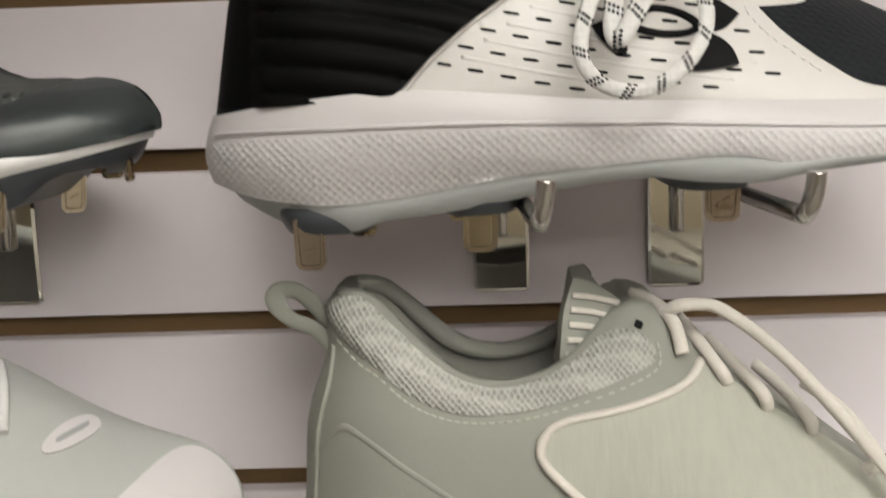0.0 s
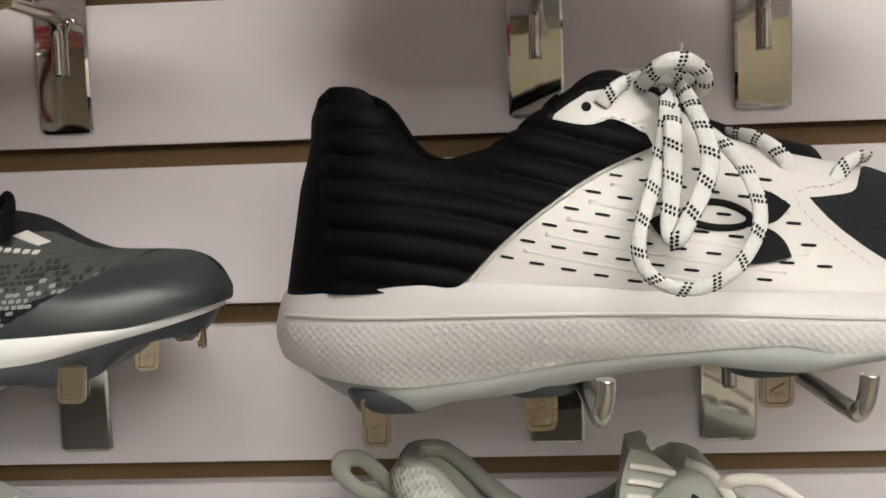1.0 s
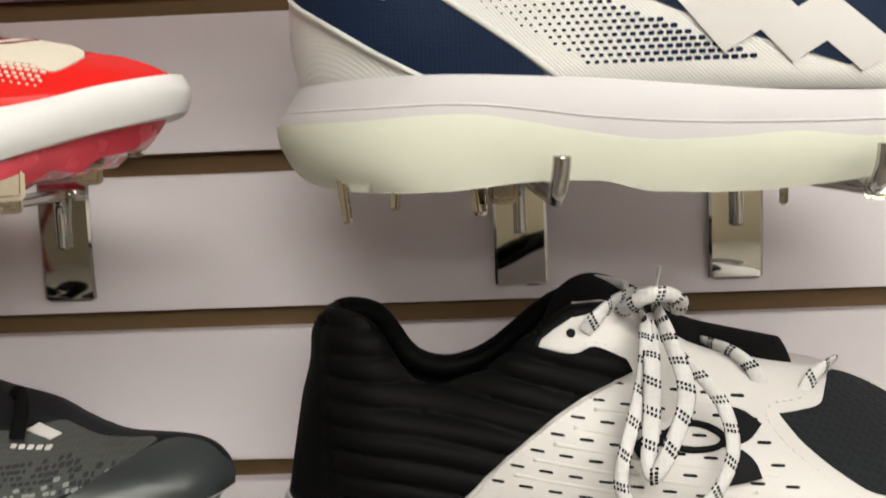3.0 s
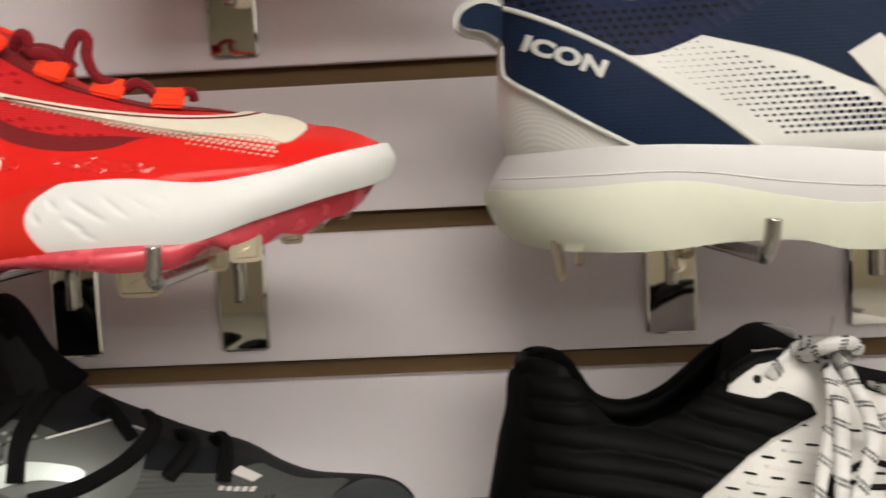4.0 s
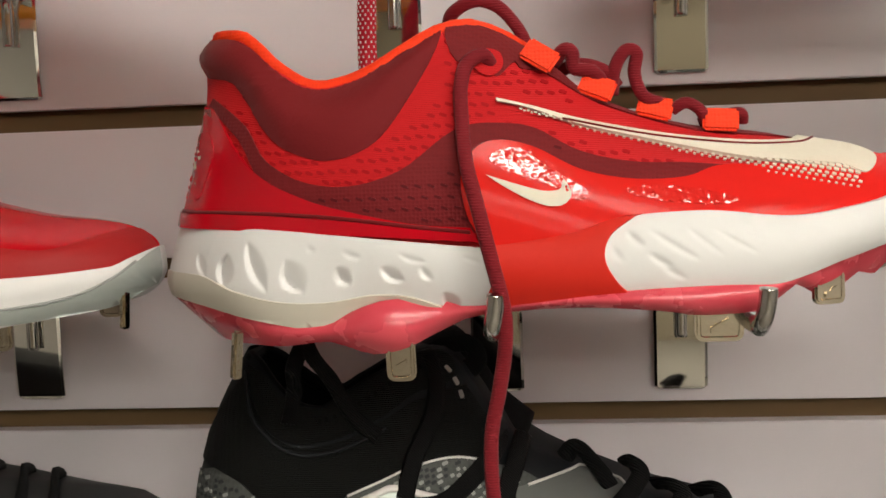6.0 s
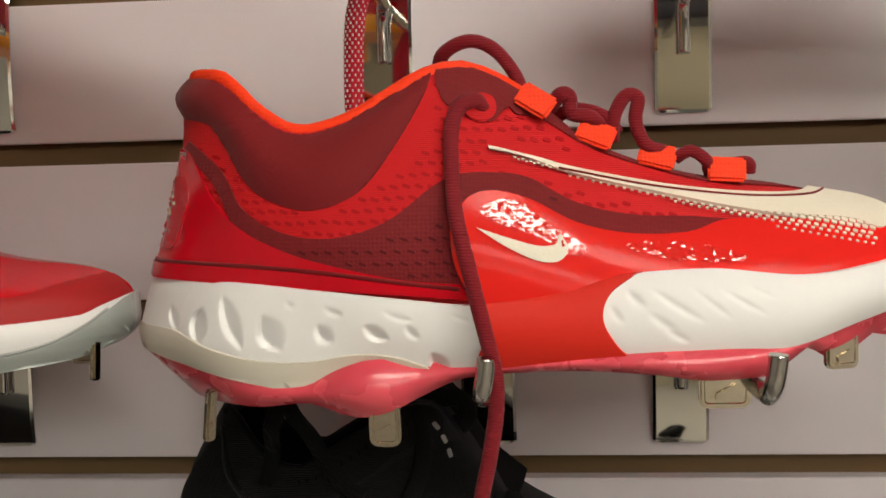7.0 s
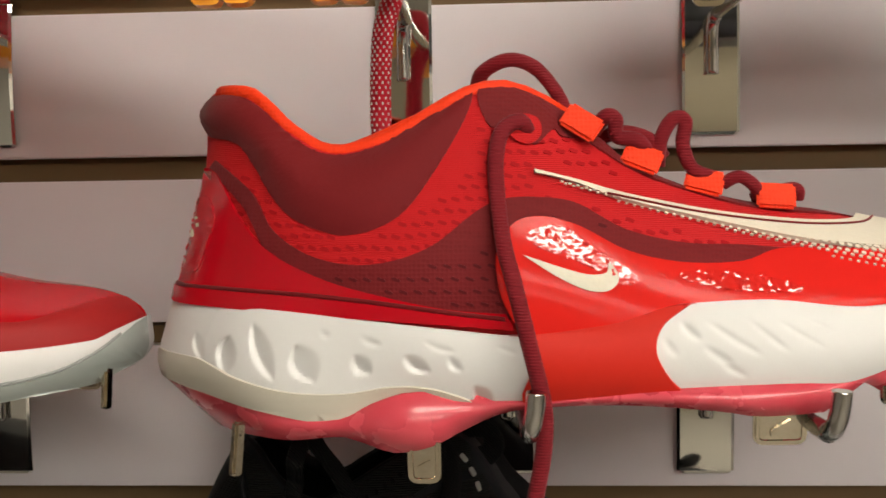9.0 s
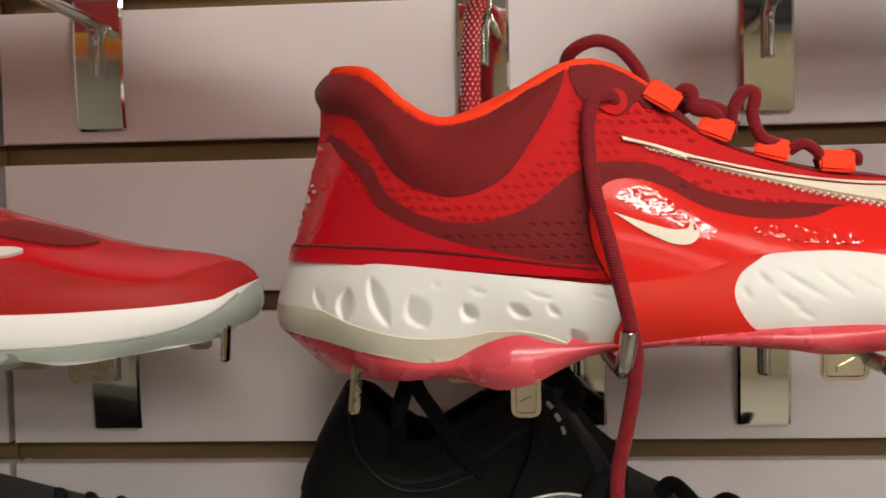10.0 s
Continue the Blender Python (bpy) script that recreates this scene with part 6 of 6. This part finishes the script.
for pts in ([(0.292, GC - 0.024, 1.2665), (0.2965, GC - 0.030, 1.2705), (0.304, GC - 0.032, 1.2715), (0.312, GC - 0.033, 1.2695), (0.3265, GC - 0.037, 1.258), (0.341, GC - 0.041, 1.2405), (0.354, GC - 0.044, 1.225), (0.368, GC - 0.046, 1.208), (0.378, GC - 0.047, 1.193)],
            [(0.283, GC - 0.012, 1.2725), (0.2905, GC - 0.022, 1.2705), (0.2955, GC - 0.030, 1.264), (0.297, gr_up.y(0.297, 1.252) - 0.003, 1.2545)],
            [(0.299, GC - 0.010, 1.264), (0.305, GC - 0.022, 1.256), (0.310, GC - 0.030, 1.2475), (0.3125, gr_up.y(0.3125, 1.24) - 0.002, 1.2415)],
            [(0.310, GC - 0.008, 1.254), (0.318, GC - 0.020, 1.245), (0.3245, GC - 0.030, 1.237), (0.3265, gr_up.y(0.3265, 1.23) - 0.002, 1.231)],
            [(0.327, GC - 0.008, 1.242), (0.335, GC - 0.020, 1.2345), (0.341, GC - 0.030, 1.227), (0.3425, gr_up.y(0.3425, 1.221) - 0.002, 1.222)],
            [(0.345, GC - 0.006, 1.234), (0.356, GC - 0.018, 1.2265), (0.365, GC - 0.03, 1.213), (0.362, gr_up.y(0.362, 1.207) - 0.002, 1.207)]):
    part("lace", tube_bm(pts, 0.0025, 0.8, 10, 8), "cord", gr, "cream cord lace")

settle(gr, [((0.284, 1.263), (0.004, 0.032, -0.007)), ((0.263, 1.28), (0.004, 0.045, -0.010)), ((0.158, 1.276), (-0.002, 0.017, -0.003)), ((0.186, 1.280), (-0.007, 0.025, -0.016)), ((0.23, 1.252), (0.004, 0.022, -0.011)), ((0.25, 1.225), (0.002, 0.018, -0.002)), ((0.178, 1.25), (-0.001, 0.011, -0.002)), ((0.3, 1.2), (0.003, 0.016, -0.004)), ((0.34, 1.23), (0.006, 0.03, -0.006))], tall=0.018)

# the white shoe
WC = -0.125
wh = shoe("off-white low sports shoe with a pale toe cap and white laces", 0.0, WC, 1.152, "sports shoe", "sports_shoe")
wh_up = Form(heel=[(1.15, -0.148), (1.28, -0.14)], toe=[(1.15, 0.140), (1.18, 0.1435), (1.198, 0.143), (1.214, 0.135), (1.228, 0.115)], low=[(-0.15, 1.165), (0.15, 1.165)],
             high=[(-0.14, 1.28), (-0.10, 1.262), (-0.05, 1.285), (0.0, 1.272), (0.03, 1.2575), (0.0563, 1.246), (0.0734, 1.2376), (0.0915, 1.2296), (0.1075, 1.2237), (0.1245, 1.2189), (0.134, 1.213), (0.1415, 1.203), (0.1435, 1.19)],
             wide=[(0, 0.036), (0.45, 0.043), (0.7, 0.048), (0.85, 0.046), (1, 0.038)], top=[(0, 0.024), (0.3, 0.028), (0.5, 0.018), (0.7, 0.014), (0.85, 0.006), (1, 0.0)], yc=WC, rt=0.22)
wh_mid = Form(heel=[(1.15, -0.15), (1.17, -0.152)], toe=[(1.15, 0.142), (1.18, 0.147)], low=[(-0.15, 1.1535), (0.15, 1.156)], high=[(-0.15, 1.172), (0.1, 1.172), (0.15, 1.180)], wide=[(0, 0.038), (0.45, 0.046), (0.7, 0.051), (1, 0.042)], top=None, yc=WC, rt=0.22, sole=True)
part("upper", wh_up.body(open_x=-0.04), "white_shoe", wh, "off-white leather upper")
part("lining", lining_bm(wh_up, -0.036), "grey_lining", wh)
part("collar_rim", rim_bm(wh_up, -0.03, 0.004), "white_shoe", wh)
part("midsole", wh_mid.body(), "white_rubber", wh)
part("toe_cap", patch_bm(wh_up, [(0.088, 1.195), (0.105, 1.208), (0.119, 1.217), (0.130, 1.215), (0.140, 1.204), (0.1435, 1.185), (0.142, 1.168), (0.085, 1.168)], 0.0016, sharp=(0, 5, 6, 7)), "white_rubber", wh, "white rubber toe cap")
part("label_tab", patch_bm(wh_up, [(0.0785, 1.2235), (0.0770, 1.2265), (0.081, 1.2305), (0.0875, 1.2310), (0.093, 1.2272), (0.086, 1.224)], 0.0012, grid=0.003), "white_rubber", wh, "small white label tab")
part("label_bar", dash_bm(wh_up, [(0.0848, 1.2275, 0.009, 0.0016, 0.3)], 0.0018), "grey_sole", wh)
for k in range(4):
    x = 0.036 + 0.008 * k
    part("lace", tube_bm([(x - 0.006, WC, wh_up.high(x - 0.006) + 0.003), (x, WC - 0.014, wh_up.high(x) + 0.002), (x + 0.004, wh_up.y(x + 0.004, wh_up.high(x) - 0.012) - 0.002, wh_up.high(x) - 0.012)], 0.0028, 0.6, 8, 7), "white_lace", wh, "flat white lace")
part("lace_bow", tube_bm([(0.015, WC - 0.024, 1.257), (0.035, WC - 0.040, 1.2420), (0.052, WC - 0.043, 1.2335), (0.060, WC - 0.038, 1.237), (0.048, WC - 0.028, 1.2475), (0.025, WC - 0.018, 1.2615)], 0.0028, 0.6, 8, 7), "white_lace", wh)

settle(wh, [((0.06, 1.23), (-0.006, 0.020, -0.005))])

# the red cleat with a white sole
QC = -0.133
rt = shoe("deep red baseball cleat with a thick white sole, on two hooks", -0.34, QC, 1.455)
rt_up = Form(heel=[(1.47, -0.488), (1.56, -0.481)], toe=[(1.465, -0.199), (1.475, -0.195), (1.487, -0.195), (1.496, -0.202), (1.503, -0.216)], low=[(-0.486, 1.476), (-0.282, 1.475), (-0.206, 1.478), (-0.195, 1.481)],
             high=[(-0.481, 1.565), (-0.446, 1.55), (-0.406, 1.57), (-0.376, 1.56), (-0.336, 1.5335), (-0.298, 1.517), (-0.276, 1.5108), (-0.242, 1.5025), (-0.215, 1.4988), (-0.202, 1.4945), (-0.195, 1.488)],
             wide=[(0, 0.036), (0.45, 0.042), (0.7, 0.047), (0.85, 0.045), (1, 0.036)], top=[(0, 0.024), (0.3, 0.028), (0.5, 0.018), (0.7, 0.012), (0.85, 0.004), (1, 0.0)], yc=QC, rt=0.26)
rt_mid = Form(heel=[(1.458, -0.488), (1.48, -0.492)], toe=[(1.460, -0.208), (1.468, -0.199), (1.478, -0.1935), (1.489, -0.1945)], low=[(-0.486, 1.4615), (-0.283, 1.4605), (-0.262, 1.4575), (-0.23, 1.4615), (-0.211, 1.464), (-0.196, 1.472)],
              high=[(-0.486, 1.478), (-0.282, 1.478), (-0.24, 1.479), (-0.208, 1.481), (-0.202, 1.484), (-0.194, 1.488)], wide=[(0, 0.038), (0.45, 0.044), (0.7, 0.050), (0.85, 0.048), (1, 0.039)], top=None, yc=QC, rt=0.26, sole=True, bulge=0.06)
part("upper", rt_up.body(open_x=-0.40), "label_red", rt, "deep red upper")
part("lining", lining_bm(rt_up, -0.396), "maroon", rt)
part("collar_rim", rim_bm(rt_up, -0.39), "maroon", rt)
part("midsole", rt_mid.body(), "white_foam", rt, "thick white midsole")
part("lower_panel", patch_bm(rt_up, [(-0.356, 1.494), (-0.306, 1.4965), (-0.281, 1.4985), (-0.264, 1.494), (-0.242, 1.4895), (-0.228, 1.489), (-0.214, 1.4935), (-0.203, 1.4948), (-0.195, 1.487), (-0.198, 1.478), (-0.246, 1.475), (-0.356, 1.475)], 0.0010, sharp=(0, 8, 10, 11)), "label_red_low", rt, "brick red lower overlay")
part("perforation_pattern", dash_bm(rt_up, [(-0.300 + 0.0055 * k + 0.0025 * (r % 2), 1.4845 + 0.0032 * r - 0.0003 * k, 0.0011, 0.0008, 0) for r in range(4) for k in range(8 - r)], 0.0013), "label_red", rt, kind="stuff")
part("sole_line", line_tube(rt_mid, [(-0.356, 1.465), (-0.283, 1.4645), (-0.241, 1.467), (-0.22, 1.4705), (-0.207, 1.4765), (-0.2, 1.4825)], 0.0006, 0.0003), "grey_sole", rt)
part("toe_bumper", patch_bm(rt_mid, [(-0.296, 1.464), (-0.241, 1.4665), (-0.22, 1.470), (-0.207, 1.476), (-0.2, 1.482), (-0.194, 1.4885), (-0.1935, 1.478), (-0.201, 1.466), (-0.23, 1.461), (-0.296, 1.459)], 0.0008, sharp=(0, 5, 9)), "silver_film", rt, "pale grey-white toe bumper")
part("side_stripe", patch_bm(rt_up, [(-0.301, 1.5035), (-0.285, 1.5035), (-0.28, 1.5020), (-0.286, 1.5), (-0.301, 1.4995)], 0.0014, grid=0.003, sharp=(0, 4)), "white_leather", rt, "white stripe end")
part("lace_cover", patch_bm(rt_up, [(-0.306, 1.513), (-0.281, 1.5125), (-0.264, 1.507), (-0.258, 1.5045), (-0.268, 1.5035), (-0.286, 1.507)], 0.0014, grid=0.003), "maroon", rt)
studs(rt, [(-0.2565, -0.165, 1.4595, 0.0185, 0.0115, 0.0), (-0.282, -0.165, 1.4600, 0.018, 0.006, 0.0)], "stud")
studs(rt, [(-0.231, -0.100, 1.463, 0.011, 0.010, 0.0)], "stud_dark")
studs(rt, [(-0.2055, -0.150, 1.465, 0.004, 0.011, 1.1)])

settle(rt, [((-0.2, 1.48), (-0.0175, 0.052, -0.006)), ((-0.45, 1.5), (-0.030, 0.03, -0.004))], 0.12, 0.1)

# the black shoe
KC = -0.095
bk = shoe("plain black leather baseball cleat with black laces", -0.34, KC, 1.305)
bk_up = Form(heel=[(1.317, -0.493), (1.417, -0.488)], toe=[(1.317, -0.213), (1.347, -0.206), (1.362, -0.207), (1.373, -0.212), (1.383, -0.228)], low=[(-0.498, 1.322), (-0.198, 1.322)],
             high=[(-0.493, 1.422), (-0.458, 1.407), (-0.418, 1.414), (-0.378, 1.408), (-0.328, 1.396), (-0.294, 1.389), (-0.2715, 1.386), (-0.244, 1.382), (-0.2195, 1.3785), (-0.211, 1.373), (-0.207, 1.362)],
             wide=[(0, 0.036), (0.45, 0.042), (0.7, 0.047), (0.85, 0.045), (1, 0.036)], top=[(0, 0.024), (0.3, 0.028), (0.5, 0.018), (0.7, 0.012), (0.85, 0.005), (1, 0.0)], yc=KC, rt=0.26)
bk_mid = Form(heel=[(1.302, -0.495), (1.327, -0.498)], toe=[(1.302, -0.213), (1.332, -0.202)], low=[(-0.498, 1.3035), (-0.198, 1.307)], high=[(-0.498, 1.327), (-0.198, 1.329)], wide=[(0, 0.038), (0.45, 0.044), (0.7, 0.050), (1, 0.039)], top=None, yc=KC, rt=0.26, sole=True)
part("upper", bk_up.body(open_x=-0.39), "black_leather", bk)
part("lining", lining_bm(bk_up, -0.386), "black_soft", bk)
part("collar_rim", rim_bm(bk_up, -0.38), "black_soft", bk)
part("midsole", bk_mid.body(), "dark_sole", bk)
for k in range(4):
    x = -0.295 + 0.0135 * k
    part("lace", tube_bm([(x - 0.004, KC + 0.004, bk_up.high(x) + 0.002), (x, KC - 0.010, bk_up.high(x) + 0.0045), (x + 0.004, KC - 0.022, bk_up.high(x) - 0.001), (x + 0.005, bk_up.y(x + 0.005, bk_up.high(x) - 0.012) - 0.002, bk_up.high(x) - 0.012)], 0.003, 0.6, 8, 7), "black_lace", bk)

# the orange-soled cleat above, and its lace
OC = -0.135
og = shoe("red cleat with orange stud plate and long loose lace", -0.25, OC, 1.61)
og_out = Form(heel=[(1.6, -0.392), (1.63, -0.397)], toe=[(1.6, -0.104), (1.63, -0.099)], low=[(-0.392, 1.608), (-0.102, 1.61)], high=[(-0.392, 1.625), (-0.102, 1.625)], wide=[(0, 0.034), (0.45, 0.04), (0.7, 0.046), (1, 0.036)], top=None, yc=OC, sole=True)
og_up = Form(heel=[(1.62, -0.390), (1.69, -0.382)], toe=[(1.62, -0.102), (1.65, -0.102)], low=[(-0.392, 1.622), (-0.102, 1.622)], high=[(-0.387, 1.70), (-0.332, 1.68), (-0.282, 1.70), (-0.202, 1.665), (-0.102, 1.64)],
             wide=[(0, 0.034), (0.45, 0.04), (0.7, 0.046), (1, 0.036)], top=[(0, 0.024), (0.4, 0.026), (0.7, 0.012), (1, 0.0)], yc=OC)
part("upper", og_up.body(open_x=-0.292), "label_red", og)
part("lining", lining_bm(og_up, -0.287), "maroon", og)
part("outsole", og_out.body(), "orange_plate", og, "orange stud plate")
for x, y, w in ((-0.1650, -0.158, 0.0098), (-0.1548, -0.158, 0.0098), (-0.1275, -0.158, 0.0092), (-0.1180, -0.158, 0.0092)):
    part("moulded_stud", stud_bm(x, y, 1.609, w, 0.0212, 0.010, 0.0, 0.008), "orange_plate", og, "orange moulded stud")
rope = [(-0.135, -0.125, 1.645), (-0.118, -0.098, 1.634), (-0.1135, -0.082, 1.608), (-0.118, -0.079, 1.590), (-0.1195, -0.078, 1.572), (-0.1195, -0.078, 1.55), (-0.117, -0.078, 1.528)]
lace = part("hanging_lace", tube_bm(rope, 0.0042, 0.8, 12, 8), "rope_red", og, "thick red lace with white flecks")
path = smooth_path(rope, 22)
bm = bmesh.new()
for i, p in enumerate(path[:-1:2]):
    for q in range(5):
        ang = -math.pi * (0.12 + 0.19 * q + 0.095 * (i % 2))
        c = p + Vector((0.0042 * math.cos(ang), 0.0035 * math.sin(ang), 0))
        n = Vector((math.cos(ang), math.sin(ang), 0))
        e = Vector((-n.y, n.x, 0))
        vs = [bm.verts.new(c + n * 0.00012 + e * sx * 0.0003 + Vector((0, 0, sz * 0.0005))) for sx, sz in ((-1, -1), (1, -1), (1, 1), (-1, 1))]
        lo = [bm.verts.new(v.co - n * 0.0006) for v in vs]
        bm.faces.new(vs)
        for k in range(4):
            bm.faces.new((vs[k], lo[k], lo[(k + 1) % 4], vs[(k + 1) % 4]))
bmesh.ops.recalc_face_normals(bm, faces=bm.faces)
part("fleck_pattern", bm, "white_lace", lace, kind="stuff")

# the dark cleat above, of which a steel stud hangs into view;
# its unseen body is added to shade the wall, narrowed to shade less
DK = -0.135
dk = shoe("mostly unseen dark baseball cleat with steel studs, above the red one", 0.13, DK, 1.615)
dk_out = Form(heel=[(1.61, -0.022), (1.635, -0.028)], toe=[(1.61, 0.272), (1.635, 0.278)], low=[(-0.028, 1.612), (0.278, 1.614)], high=[(-0.028, 1.629), (0.278, 1.629)], wide=[(0, 0.026), (0.45, 0.028), (0.7, 0.033), (1, 0.027)], top=None, yc=DK, sole=True)
dk_up = Form(heel=[(1.626, -0.026), (1.69, -0.018)], toe=[(1.626, 0.276), (1.655, 0.274)], low=[(-0.028, 1.626), (0.278, 1.626)], high=[(-0.023, 1.70), (0.038, 1.68), (0.098, 1.70), (0.178, 1.665), (0.278, 1.645)],
             wide=[(0, 0.026), (0.45, 0.028), (0.7, 0.033), (1, 0.027)], top=[(0, 0.019), (0.4, 0.021), (0.7, 0.012), (1, 0.0)], yc=DK)
part("upper", dk_up.body(open_x=0.088), "slate", dk)
part("lining", lining_bm(dk_up, 0.093), "black_soft", dk)
part("outsole", dk_out.body(), "dark_sole", dk, "dark stud plate")
studs(dk, [(-0.0060, -0.152, 1.6140, 0.0105, 0.0285, 0.0), (0.07, -0.12, 1.6125, 0.0108, 0.013, 0.0)])
